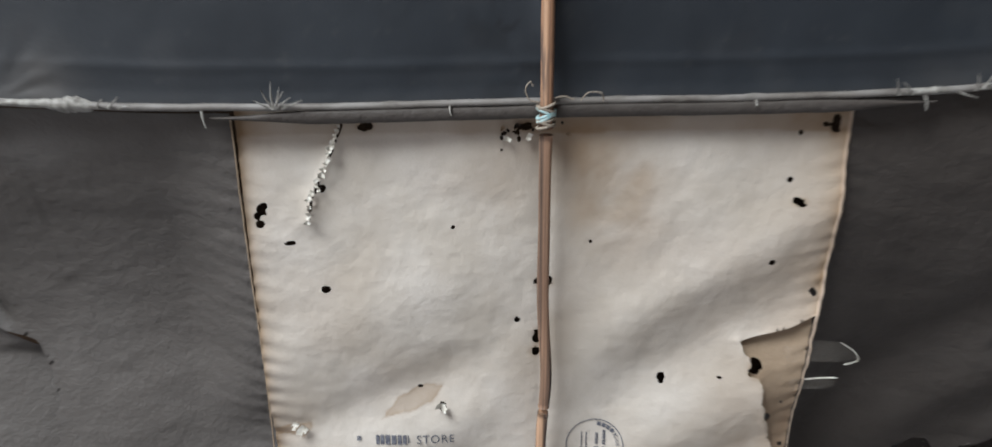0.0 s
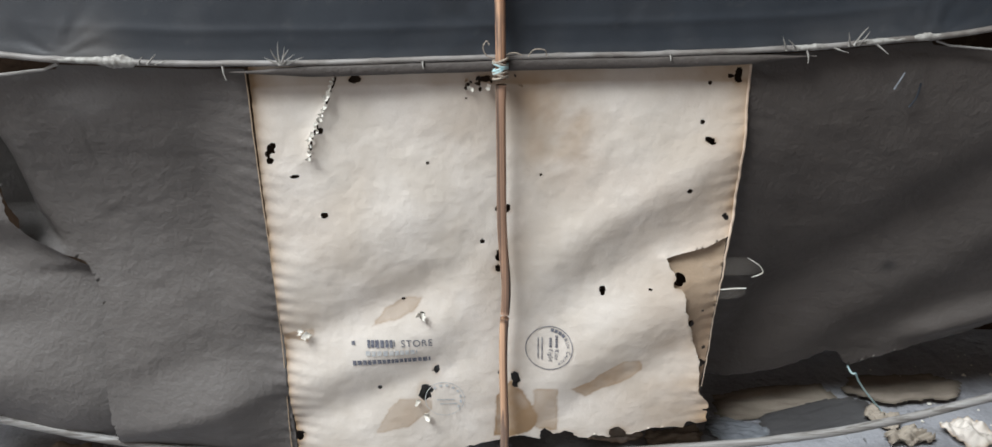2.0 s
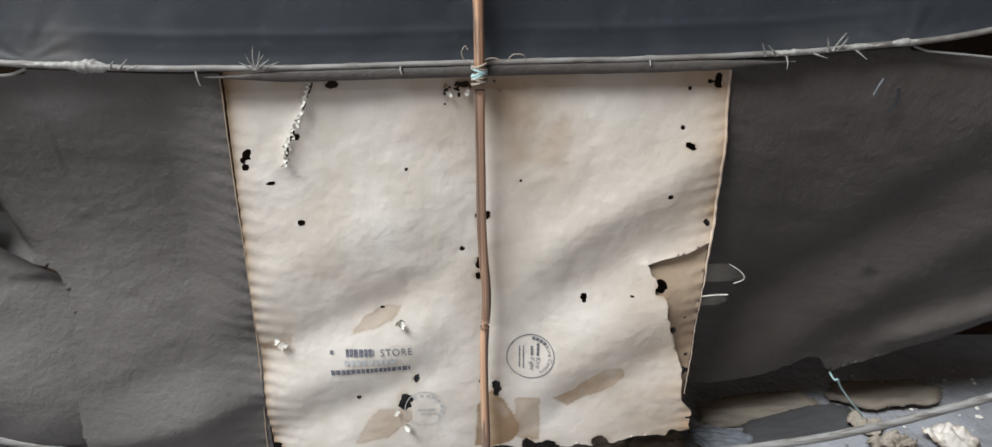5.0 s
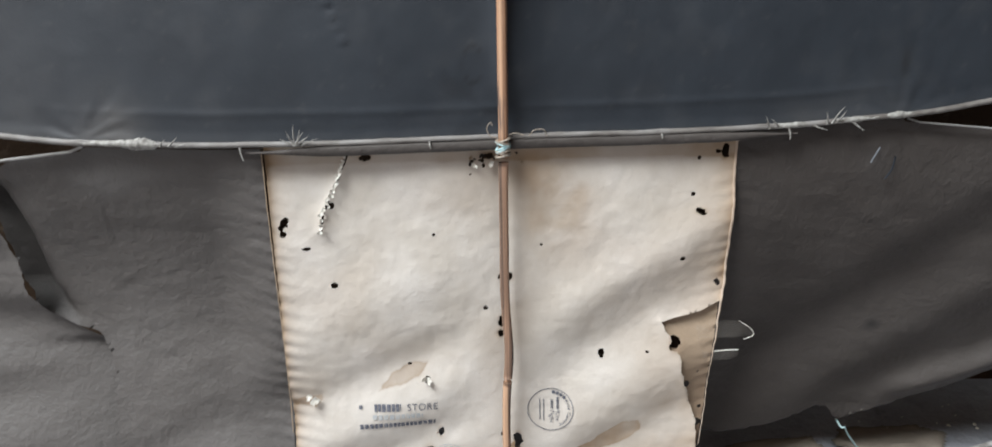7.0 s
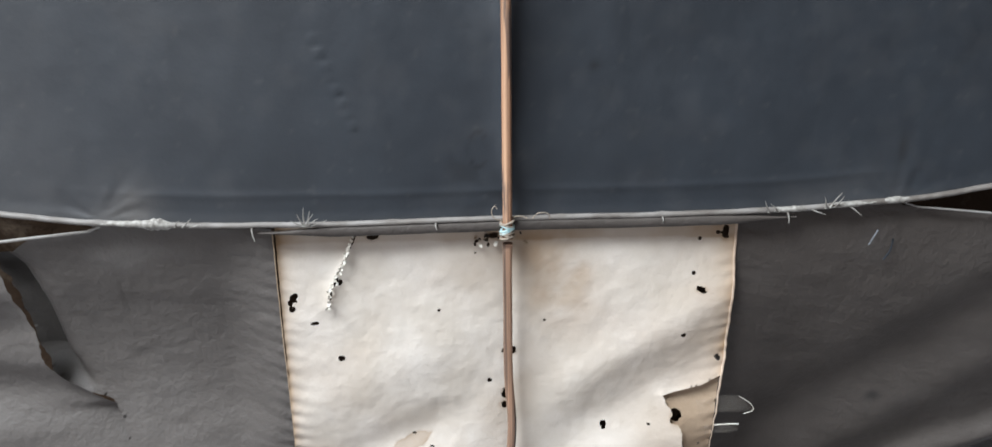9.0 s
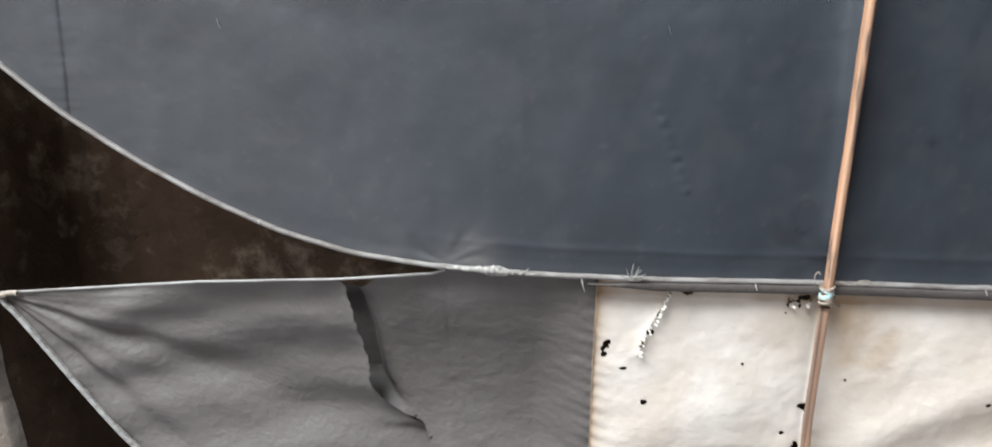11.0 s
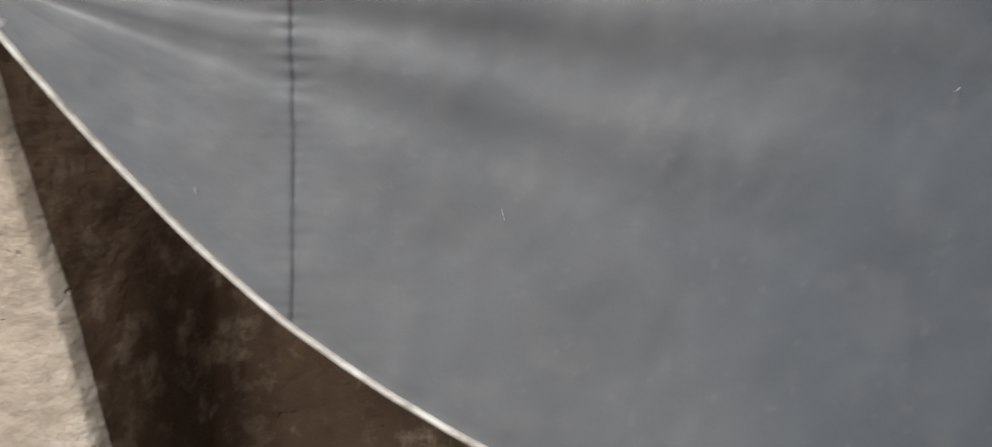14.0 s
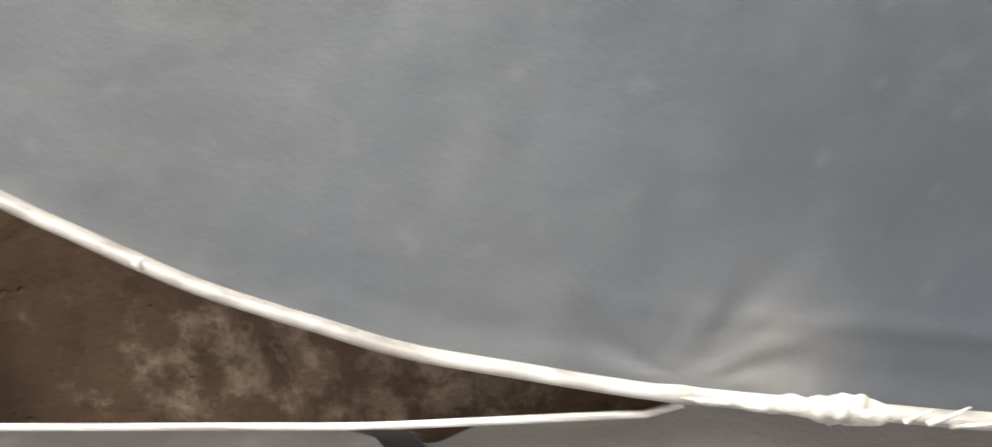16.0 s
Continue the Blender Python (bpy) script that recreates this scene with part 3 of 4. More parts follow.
MOTH_HOLES = [(-0.1025, 0.3388, 0.0033, 0.0017), (-0.0768, 0.3731, 0.0041, 0.0024), (-0.1365, 0.3276, 0.0029, 0.0031), (-0.1229, 0.307, 0.0034, 0.0014), (-0.1052, 0.2781, 0.0026, 0.0023),
              (0.0103, 0.372, 0.0037, 0.0021), (0.0214, 0.2786, 0.0049, 0.0033), (0.1788, 0.3726, 0.0029, 0.0058), (0.1642, 0.328, 0.0036, 0.0022), (0.1802, 0.2709, 0.0027, 0.0024),
              (0.018, 0.241, 0.0023, 0.0051), (0.0171, 0.2314, 0.0036, 0.0031), (-0.0405, 0.1945, 0.0023, 0.0027), (-0.0322, 0.1458, 0.0024, 0.0047), (-0.0419, 0.1262, 0.0049, 0.0071),
              (-0.1426, 0.0886, 0.0039, 0.0043), (0.0297, 0.1362, 0.0034, 0.0071), (0.0948, 0.2123, 0.0022, 0.0034), (0.1508, 0.2225, 0.0042, 0.0058), (0.1115, 0.0851, 0.0067, 0.0057),
              (0.0699, 0.0804, 0.0082, 0.0051), (0.0549, 0.0829, 0.0051, 0.0045)]
HOLES = PIN_HOLES + MOTH_HOLES
SLIT = [(-0.0891, 0.3745), (-0.0923, 0.3668), (-0.0953, 0.3606), (-0.0989, 0.3532), (-0.1031, 0.3448), (-0.1054, 0.3384), (-0.1085, 0.3329), (-0.1105, 0.3207)]
RIP = [(0.1399, 0.2393), (0.146, 0.2284), (0.1538, 0.2151), (0.1567, 0.2), (0.1584, 0.1924), (0.1626, 0.1768), (0.1682, 0.1625), (0.1716, 0.1486),
       (0.1715, 0.1291), (0.1774, 0.1211), (0.1822, 0.1149), (0.1816, 0.1007)]


def cream_cut(x, z):
    edge = 0.0009 * fbm(x, z, 0.004, 60, 2)
    f = np.full(np.shape(x), 1.0)
    for k, (cx, cz, rx, rz) in enumerate(HOLES):
        by = (np.abs(x - cx) < 2.5 * rx + 0.002) & (np.abs(z - cz) < 2.5 * rz + 0.002)
        px, pz = x[by], z[by]
        d = np.hypot((px - cx) / rx, (pz - cz) / rz)
        f[by] = np.minimum(f[by], (d - 1 - (0.75 if max(rx, rz) > 0.0026 else 0.35) * fbm(px, pz, 0.0032, 61 + k, 3)) * min(rx, rz))
    f = np.minimum(f, line_distance(x, z, SLIT) - 0.0006 - 0.0008 * np.maximum(0, fbm(x, z, 0.006, 99, 2)))
    rz, rx = [p[1] for p in RIP][::-1], [p[0] for p in RIP][::-1]
    beyond = np.interp(z, rz, rx) + 0.003 * fbm(x, z, 0.007, 100, 3)
    f = np.minimum(f, np.maximum(beyond - x, z - np.interp(x, [0.14, 0.157, 0.168, 0.183], [0.2393, 0.245, 0.2483, 0.257])))
    bottom = np.interp(x, [-0.15, -0.02, 0.038, 0.064, 0.09, 0.121, 0.141, 0.1646, 0.166, 0.1816], [0.066, 0.068, 0.0797, 0.0806, 0.0809, 0.0848, 0.0897, 0.0894, 0.0963, 0.1])
    f = np.minimum(f, np.where(z > 0.24, seam_x(z) + 0.0004 - x, 1.0))
    return np.minimum(f, z - bottom - 0.0055 * fbm(x, z * 0, 0.016, 101, 3) - edge)


def cream_y(x, z):
    y = plane_y(x) + 0.001 + 0.005 * fbm(x, z, 0.13, 102, 2) + 0.0007 * fbm(x + 0.6 * z, z - 0.5 * x, 0.04, 106, 3) + 0.00045 * fbm(x, z, 0.011, 103, 4)
    # long slack folds that climb from the spine to the outer seam
    u = z - 0.26 - 0.62 * (x - 0.11)
    side = smooth((x - 0.03) / 0.05)
    y = y + 0.6 * side * (-0.0065 * np.exp(-((u - 0.018) / 0.022) ** 2) + 0.006 * np.exp(-((u + 0.03) / 0.024) ** 2) - 0.0055 * np.exp(-((u + 0.085) / 0.024) ** 2) + 0.004 * np.exp(-((u + 0.128) / 0.02) ** 2))
    w = z - 0.2 - 0.42 * (x + 0.05)
    side = smooth((0.012 - x) / 0.05)
    y = y + 0.7 * side * (0.0045 * np.exp(-((w - 0.012) / 0.017) ** 2) - 0.0045 * np.exp(-((w + 0.028) / 0.018) ** 2) + 0.003 * np.exp(-((w + 0.062) / 0.014) ** 2) - 0.004 * np.exp(-((w - 0.07) / 0.03) ** 2))
    # drawn in beside the spine, and a sharp little crease above the rip
    y = y + 0.0025 * np.exp(-np.abs(x - CX) / 0.012) - 0.0018 * np.exp(-(np.abs(z - 0.245 - 0.38 * (x - 0.157)) / 0.004)) * smooth((x - 0.14) / 0.02)
    # puckers along both glued side seams
    for e, s in ((CL, 1), (CR, -1)):
        q = (x - e) * s
        wave = np.sin((z + 0.25 * q) * 2 * np.pi / 0.0105 + 3.0 * fbm(z, z * 0, 0.04, 104 + s))
        y = y + 0.00075 * wave * np.exp(-q / 0.010) * (0.35 + 0.65 * smooth((0.33 - z) / 0.1))
    # paper lifts beside the slit and the rip
    y = y - 0.003 * np.exp(-line_distance(x, z, SLIT) / 0.004)
    y = y - 0.004 * np.exp(-line_distance(x, z, RIP) / 0.009)
    return y


def inside(x, z, outline):
    """How far inside a closed outline, in the kite's plane; negative outside."""
    hit = np.zeros(np.shape(x), bool)
    for (ax, az), (bx, bz) in zip(outline, outline[1:] + outline[:1]):
        hit ^= ((az > z) != (bz > z)) & (x < (bx - ax) * (z - az) / (bz - az + 1e-12) + ax)
    return np.where(hit, 1, -1) * line_distance(x, z, outline + outline[:1])


PATCHES = [([(-0.0786, 0.1858), (-0.068, 0.2011), (-0.056, 0.2082), (-0.0389, 0.2088), (-0.0469, 0.1974), (-0.0627, 0.1908)], 0.3),
           ([(-0.1452, 0.1834), (-0.1231, 0.186), (-0.1204, 0.181), (-0.1282, 0.1741), (-0.147, 0.1769)], 0.28),
           ([(-0.0817, 0.09), (-0.0724, 0.1099), (-0.0614, 0.1191), (-0.0374, 0.1171), (-0.0353, 0.1085), (-0.0482, 0.0992), (-0.057, 0.0928)], 0.28),
           ([(0.074, 0.127), (0.1155, 0.1526), (0.1259, 0.1529), (0.1305, 0.1435), (0.0844, 0.117)], 0.34),
           ([(0.0451, 0.1256), (0.0625, 0.1286), (0.0625, 0.087), (0.0446, 0.0877)], 0.36),
           ([(0.0262, 0.1363), (0.0377, 0.1211), (0.0454, 0.1007), (0.0446, 0.0864), (0.0257, 0.0783), (0.0103, 0.0789), (0.0143, 0.1195)], 0.62)]


def cream_stain_shade(x, z):
    n = 0.5 + 0.5 * fbm(x, z, 0.02, 110, 4)
    s = 0.8 * np.exp(-((x - CL) / 0.004)) + 0.25 * np.exp(-((x - CL) / 0.016)) + 0.5 * np.exp(-((CR - x) / 0.006)) + 0.45 * np.exp(-((CR - x) / 0.03))
    s = s * (0.6 + 0.5 * n)
    # tan fade below the bow stands for its shadow; then random mottling
    s = s + 0.42 * smooth(1 - (bow_z(x) - z) / 0.03) * n + 0.16 * smooth((fbm(x, z, 0.09, 113, 4) - 0.05) / 0.5)
    s = s + 1.15 * bump(x, z, 0.058, 0.335, 0.024, 0.036) * n + 0.55 * bump(x, z, 0.035, 0.362, 0.022, 0.018) + 0.25 * bump(x, z, -0.02, 0.345, 0.035, 0.02) * n
    s = s + 0.2 * bump(x, z, 0.012, 0.22, 0.016, 0.03) + 0.2 * bump(x, z, 0.03, 0.25, 0.01, 0.04)
    # shade of the lower right corner painted in as brown
    s = s + 0.34 * smooth((x - 0.05) / 0.12) * smooth((0.27 - z) / 0.12) * (0.5 + 0.8 * n) + 0.1 * smooth((x - 0.02) / 0.1) * n
    # torn-off top layer and old repair patches: tan shapes with edges
    for outline, depth in PATCHES:
        q = inside(x, z, outline) + 0.003 * fbm(x, z, 0.012, 111, 4)
        s = s + 1.7 * depth * smooth(q / 0.001 + 0.5) * (0.5 + 0.9 * n) + 0.45 * depth * np.exp(-((q - 0.0003) / 0.0011) ** 2)
    # band under the bow: glue edge and bow shadow in one tan tone
    s = s + 0.3 * smooth((z - 0.3675 - 0.0015 * fbm(x, z * 0, 0.02, 114, 3)) / 0.002)
    for cx, cz, rx, rz in HOLES:
        s = s + 0.35 * np.exp(-np.maximum(np.hypot((x - cx) / rx, (z - cz) / rz) - 1.0, 0) * 3.5) * (max(rx, rz) > 0.0035)
    return s


def cream_dust(x, z):
    return 0.35 * smooth((fbm(x, z, 0.05, 112, 4) - 0.05) / 0.6)


gx, gz = np.arange(CL, CR + 0.0006, 0.00125), np.arange(0.056, 0.3845, 0.00125)
GX, GZ = np.meshgrid(gx, gz, indexing="ij")
panel = sheet("cream_panel", GX, GZ, cream_y, CREAM, kite, "aged cream paper panel with insect holes and brown stains", cream_cut,
              {"stain_tone": cream_stain_shade, "dust_light": cream_dust}, 0.00125)


def strip_cut(x, z):
    f = np.minimum(x - 0.1365 - 0.003 * fbm(x, z, 0.008, 120), 0.2505 + 0.35 * (x - 0.14) - z + 0.002 * fbm(x, z, 0.006, 121))
    for cx, cz, r in ((0.1508, 0.2225, 0.005), (0.1628, 0.1851, 0.0028), (0.1712, 0.1953, 0.001), (0.1761, 0.1623, 0.0018), (0.1724, 0.1497, 0.0036)):
        f = np.minimum(f, np.hypot(x - cx, z - cz) - r - 0.001 * fbm(x, z, 0.003, 122))
    f = np.minimum(f, seam_x(z) - x)
    return np.minimum(f, z - 0.118 - 0.35 * np.maximum(0, 0.178 - x) + 0.003 * fbm(x, z, 0.006, 123))


SX, SZ = np.meshgrid(np.arange(0.13, CR - 0.0005, 0.0015), np.arange(0.1, 0.262, 0.0015), indexing="ij")
sheet("seam_strip", SX, SZ, lambda x, z: cream_y(x, z) + 0.0045, STRIP, kite, "tan paper seam strip behind the rip", strip_cut,
      {"stain_tone": lambda x, z: 0.3 * smooth(fbm(x, z, 0.02, 124)) + 0.45 * smooth((0.24 - z) / 0.1)}, 0.0015)
# folded glue seam along the cream panel's outer side
ez = np.linspace(0.131, 0.379, 120)
sweep("seam_fold", np.stack([seam_x(ez) + 0.0005 * fbm(ez, ez * 0, 0.012, 125), cream_y(seam_x(ez), ez) + 0.0015 * smooth((0.25 - ez) / 0.03), ez], -1),
      0.0003 + 0.0006 * smooth((ez - 0.19) / 0.08), 0.0003 + 0.0003 * smooth((ez - 0.19) / 0.08), FOLD, kite, "tan folded paper seam")
ez = np.linspace(0.07, 0.379, 90)
sweep("seam_fold", np.stack([CL - 0.0006 - 0.004 * smooth((0.2 - ez) / 0.12) + 0.0005 * fbm(ez, ez * 0, 0.02, 126), plane_y(CL) - 0.0003 + 0 * ez, ez], -1),
      0.0004, 0.0003, STRIP, kite, "tan folded paper seam")

# torn paper flakes along the slit and at holes
rng = random.Random(4)


def flake(name, x, y, z, size, mat, parent, label="", turn=None):
    """A small curled chip of paper."""
    n = 5
    a = rng.uniform(0, 6.3) if turn is None else turn
    verts, faces = [], []
    for i in range(n):
        for j in range(n):
            u, v = (i / (n - 1) - 0.5) * size, (j / (n - 1) - 0.5) * size * 0.7
            u += rng.uniform(-0.08, 0.08) * size
            v += rng.uniform(-0.08, 0.08) * size
            verts.append((x + u * math.cos(a) - v * math.sin(a), y - 2.2 * (u * u) / size - abs(v) * 0.25, z + u * math.sin(a) + v * math.cos(a)))
    for i in range(n - 1):
        for j in range(n - 1):
            if not (i in (0, n - 2) and j in (0, n - 2) and rng.random() < 0.5):
                k = i * n + j
                faces.append((k, k + n, k + n + 1, k + 1))
    return mesh_object(name, verts, faces, mat, parent, label, stain_tone=np.zeros(len(verts)), dust_light=np.zeros(len(verts)))


def cream_at(x, z):
    return float(cream_y(np.array([x]), np.array([z]))[0])


for k in range(20):
    t = k / 19 * (len(SLIT) - 1)
    i = min(int(t), len(SLIT) - 2)
    x = SLIT[i][0] + (SLIT[i + 1][0] - SLIT[i][0]) * (t - i) + rng.uniform(-0.0015, 0.0015)
    z = SLIT[i][1] + (SLIT[i + 1][1] - SLIT[i][1]) * (t - i)
    flake("torn_flake", x, cream_at(x, z) - 0.0022, z, rng.uniform(0.002, 0.004), FLAKE, panel, "white torn paper flake")
for x, z, s in ((-0.041, 0.196, 0.007), (-0.127, 0.182, 0.008), (-0.041, 0.106, 0.007), (-0.047, 0.119, 0.006), (0.0, 0.366, 0.004), (0.012, 0.367, 0.004), (-0.132, 0.186, 0.006)):
    flake("torn_flake", x, cream_at(x, z) - 0.0022, z, s, FLAKE, panel, "white torn paper flake")

for k in range(14):
    x, z = rng.uniform(-0.006, 0.034), rng.uniform(0.366, 0.379)
    flake("residue", x, cream_at(x, z) - 0.0012, z, rng.uniform(0.0018, 0.004), CHAR if k % 3 else STRIP, panel, "dark crumbs around the lashing")

# ---- rubber-stamped marks on the cream paper ----


def inked(name, outlines, mat, label):
    """Flat ink shapes laid on the paper's surface; outlines are quads in x, z."""
    verts, faces = [], []
    for quad in outlines:
        k = len(verts)
        for x, z in quad:
            verts.append((x, cream_at(x, z) - 0.0006, z))
        faces.append(tuple(range(k, k + len(quad))))
    return mesh_object(name, verts, faces, mat, panel, label, False)


def bar(x0, z0, x1, z1):
    n = max(1, int(abs(x1 - x0) / 0.004))
    xs = np.linspace(x0, x1, n + 1)
    return [[(a, z0), (b, z0), (b, z1), (a, z1)] for a, b in zip(xs[:-1], xs[1:])]


def ring(cx, cz, r0, r1, a0=0.0, a1=2 * math.pi, n=48):
    out = []
    for k in range(n):
        a, b = a0 + (a1 - a0) * k / n, a0 + (a1 - a0) * (k + 1) / n
        out.append([(cx + r0 * math.cos(a), cz + r0 * math.sin(a)), (cx + r1 * math.cos(a), cz + r1 * math.sin(a)),
                    (cx + r1 * math.cos(b), cz + r1 * math.sin(b)), (cx + r0 * math.cos(b), cz + r0 * math.sin(b))])
    return out


# round stamp with lines of small unreadable print, turned on its side
RS = (0.0555, 0.1645)
round_marks = ring(*RS, 0.0176, 0.0182, 0, 2 * math.pi)
for k in range(4):
    a = 1.42 - k * 0.21
    round_marks += ring(*RS, 0.0138, 0.0164, a - 0.1, a + 0.06, 3)
for dx, z0, z1, w in ((0.0058, 0.0008, 0.0105, 0.0019), (0.0012, 0.0008, 0.0085, 0.0019), (-0.0052, -0.0095, 0.009, 0.0009), (-0.0082, -0.009, 0.0085, 0.0009)):
    z = z0
    while z < z1:
        step = rng.uniform(0.001, 0.0018)
        round_marks.append([(RS[0] + dx - w / 2, RS[1] + z), (RS[0] + dx + w / 2, RS[1] + z), (RS[0] + dx + w / 2, RS[1] + z + step * 0.7), (RS[0] + dx - w / 2, RS[1] + z + step * 0.7)])
        z += step
inked("round_stamp", round_marks, INK, "round black ink stamp")
RP = (-0.0262, 0.119)
pale = ring(*RP, 0.0152, 0.0157, 0, 2 * math.pi) + bar(RP[0] - 0.006, RP[1] - 0.001, RP[0] + 0.008, RP[1]) + bar(RP[0] - 0.004, RP[1] - 0.005, RP[0] + 0.01, RP[1] - 0.004)
for k in range(8):
    a = 2.2 - k * 0.4
    pale += ring(*RP, 0.0118, 0.0138, a - 0.1, a + 0.1, 3)
inked("round_stamp", pale, INK_PALE, "faint round ink stamp")


def short_bars(x0, x1, z, h, lo, hi):
    out, x = [], x0
    while x < x1:
        w = rng.uniform(lo, hi)
        out += bar(x, z + rng.uniform(-0.0003, 0.0003), min(x + w * 0.75, x1), z + h)
        x += w
    return out


name_bars = short_bars(-0.083, -0.0622, 0.1698, 0.006, 0.0028, 0.004) + bar(-0.095, 0.172, -0.0925, 0.175)
name_bars += short_bars(-0.095, -0.036, 0.155, 0.004, 0.0026, 0.0044)
inked("printed_line", name_bars, INK, "rubber-stamped lines of ink")["kind"] = "stuff"
inked("printed_line", short_bars(-0.0845, -0.0455, 0.1625, 0.0042, 0.0036, 0.005), INK_PALE, "faded rubber-stamped line")["kind"] = "stuff"


def lettering(text, size, mat, label, lay):
    """A word in ink; lay turns a place along and above the line into x, z on the paper."""
    curve = bpy.data.curves.new("lettering", 'FONT')
    curve.body, curve.size, curve.space_character = text, size, 1.15
    source = new("lettering_source", curve)
    bpy.context.view_layer.update()
    me = bpy.data.meshes.new_from_object(source.evaluated_get(bpy.context.evaluated_depsgraph_get()))
    bpy.data.objects.remove(source)
    for v in me.vertices:
        px, pz = lay(v.co.x, v.co.y)
        v.co = (px, cream_at(px, pz) - 0.0007, pz)
    me.materials.clear()
    me.materials.append(mat)
    ob = new("lettering", me)
    ob.parent = panel
    ob["label"] = label


def round_line(u, v, r=0.0136, start=0.62):
    a = start - u / r
    return RS[0] + (r + v) * math.cos(a), RS[1] + (r + v) * math.sin(a)


lettering("STORE", 0.0086, INK, "stamped word in black ink", lambda u, v: (-0.0575 + 0.85 * u, 0.1695 + v))
lettering("Kite Centre", 0.0041, INK, "small word of the round stamp", round_line)
lettering("Kite", 0.0046, INK, "small word of the round stamp", lambda u, v: (RS[0] + 0.0044 + v, RS[1] - 0.0006 - u))
lettering("Fight", 0.0046, INK, "small word of the round stamp", lambda u, v: (RS[0] - 0.0002 + v, RS[1] - 0.0006 - u))

# ---- lower sail, corner side: an inner panel and a torn outer panel over it ----
LAP = [(-0.342, 0.382), (-0.341, 0.372), (-0.3365, 0.345), (-0.333, 0.32), (-0.3315, 0.295), (-0.3285, 0.275), (-0.318, 0.262), (-0.305, 0.25), (-0.289, 0.2385),
       (-0.283, 0.225), (-0.2785, 0.205), (-0.277, 0.175), (-0.278, 0.14), (-0.279, 0.09)]
LAP_Z, LAP_X = [p[1] for p in LAP][::-1], [p[0] for p in LAP][::-1]


def lap_x(z):
    return np.interp(z, LAP_Z, LAP_X)


def slack(x, z):
    """Depth of the slack lower paper: it falls back under the bow and comes forward low down."""
    s = np.clip((string_z(x) - z) / np.maximum(string_z(x) - low_z(x), 0.02), 0, 1)
    size = np.minimum((string_z(x) - low_z(x)) / 0.28, 1)
    return size * np.interp(s, np.linspace(0, 1, 41), SLACK)


SLACK = np.interp(np.linspace(0, 1, 41), [0, 0.12, 0.3, 0.48, 0.66, 0.82, 0.93, 1], [0, 0.009, 0.022, 0.021, 0.003, -0.016, -0.015, -0.002])
for _ in range(6):
    SLACK[1:-1] = 0.25 * SLACK[:-2] + 0.5 * SLACK[1:-1] + 0.25 * SLACK[2:]


def inner_y(x, z):
    y = plane_y(x) + 0.0015 + 0.003 * fbm(x, z, 0.12, 130, 2) + 0.0011 * fbm(x, z * 1.8, 0.026, 131, 4)
    q = CL - x
    y = y + 0.0007 * np.sin((z - 0.2 * q) * 2 * np.pi / 0.011 + 2 * fbm(z, z * 0, 0.05, 132)) * np.exp(-np.maximum(q, 0) / 0.014)
    gap = x - lap_x(z)
    open_up = smooth((z - 0.242) / 0.035) * smooth((0.38 - z) / 0.03)
    y = y + 0.026 * open_up * np.exp(-np.maximum(gap, 0) / 0.008) - 0.001 * (1 - open_up)
    y = y + slack(x, z) * smooth((CL - x) / 0.05)
    band = (z - 0.125) - 0.3 * (x + 0.2)
    return y - 0.005 * np.exp(-(band / 0.014) ** 2) + 0.004 * np.exp(-((band - 0.04) / 0.018) ** 2)


def inner_cut(x, z):
    return x - lap_x(z) + 0.024 * smooth((z - 0.238) / 0.02) + 0.003 * fbm(x, z, 0.007, 135, 3)


def inner_stain(x, z):
    return 0.14 * smooth(fbm(x, z * 2.5, 0.06, 133, 3)) + 0.12 * smooth((fbm(x, z * 6, 0.03, 136, 3) - 0.1) / 0.4)


def inner_dust_light(x, z):
    # two glue patches; overall and lower lightening paints the light this side catches
    return 0.6 * bump(x, z, -0.262, 0.36, 0.018, 0.01) + 0.35 * bump(x, z, -0.235, 0.365, 0.02, 0.007) + 0.4 + 0.35 * smooth(fbm(x, z, 0.08, 134, 4)) + 0.3 * smooth((0.21 - z) / 0.1)


def panel_grid(x0, x1, step, nv, lo, hi):
    x = np.arange(x0, x1 + step * 0.5, step)
    v = np.linspace(0, 1, nv)
    a, b = lo(x), np.maximum(hi(x), lo(x) + 0.0005)
    return np.repeat(x[:, None], nv, 1), a[:, None] + v[None] * (b - a)[:, None]


PX, PZ = panel_grid(-0.375, CL, 0.002, 150, low_z, lambda x: np.minimum(string_z(x), bow_z(x)) - 0.0005 - 0.012 * smooth((-0.31 - x) / 0.03))
sheet("lower_sail_inner", PX, PZ, inner_y, LOWER, kite, "brownish grey kite paper, rippled at the seam", inner_cut, {"stain_tone": inner_stain, "dust_light": inner_dust_light})


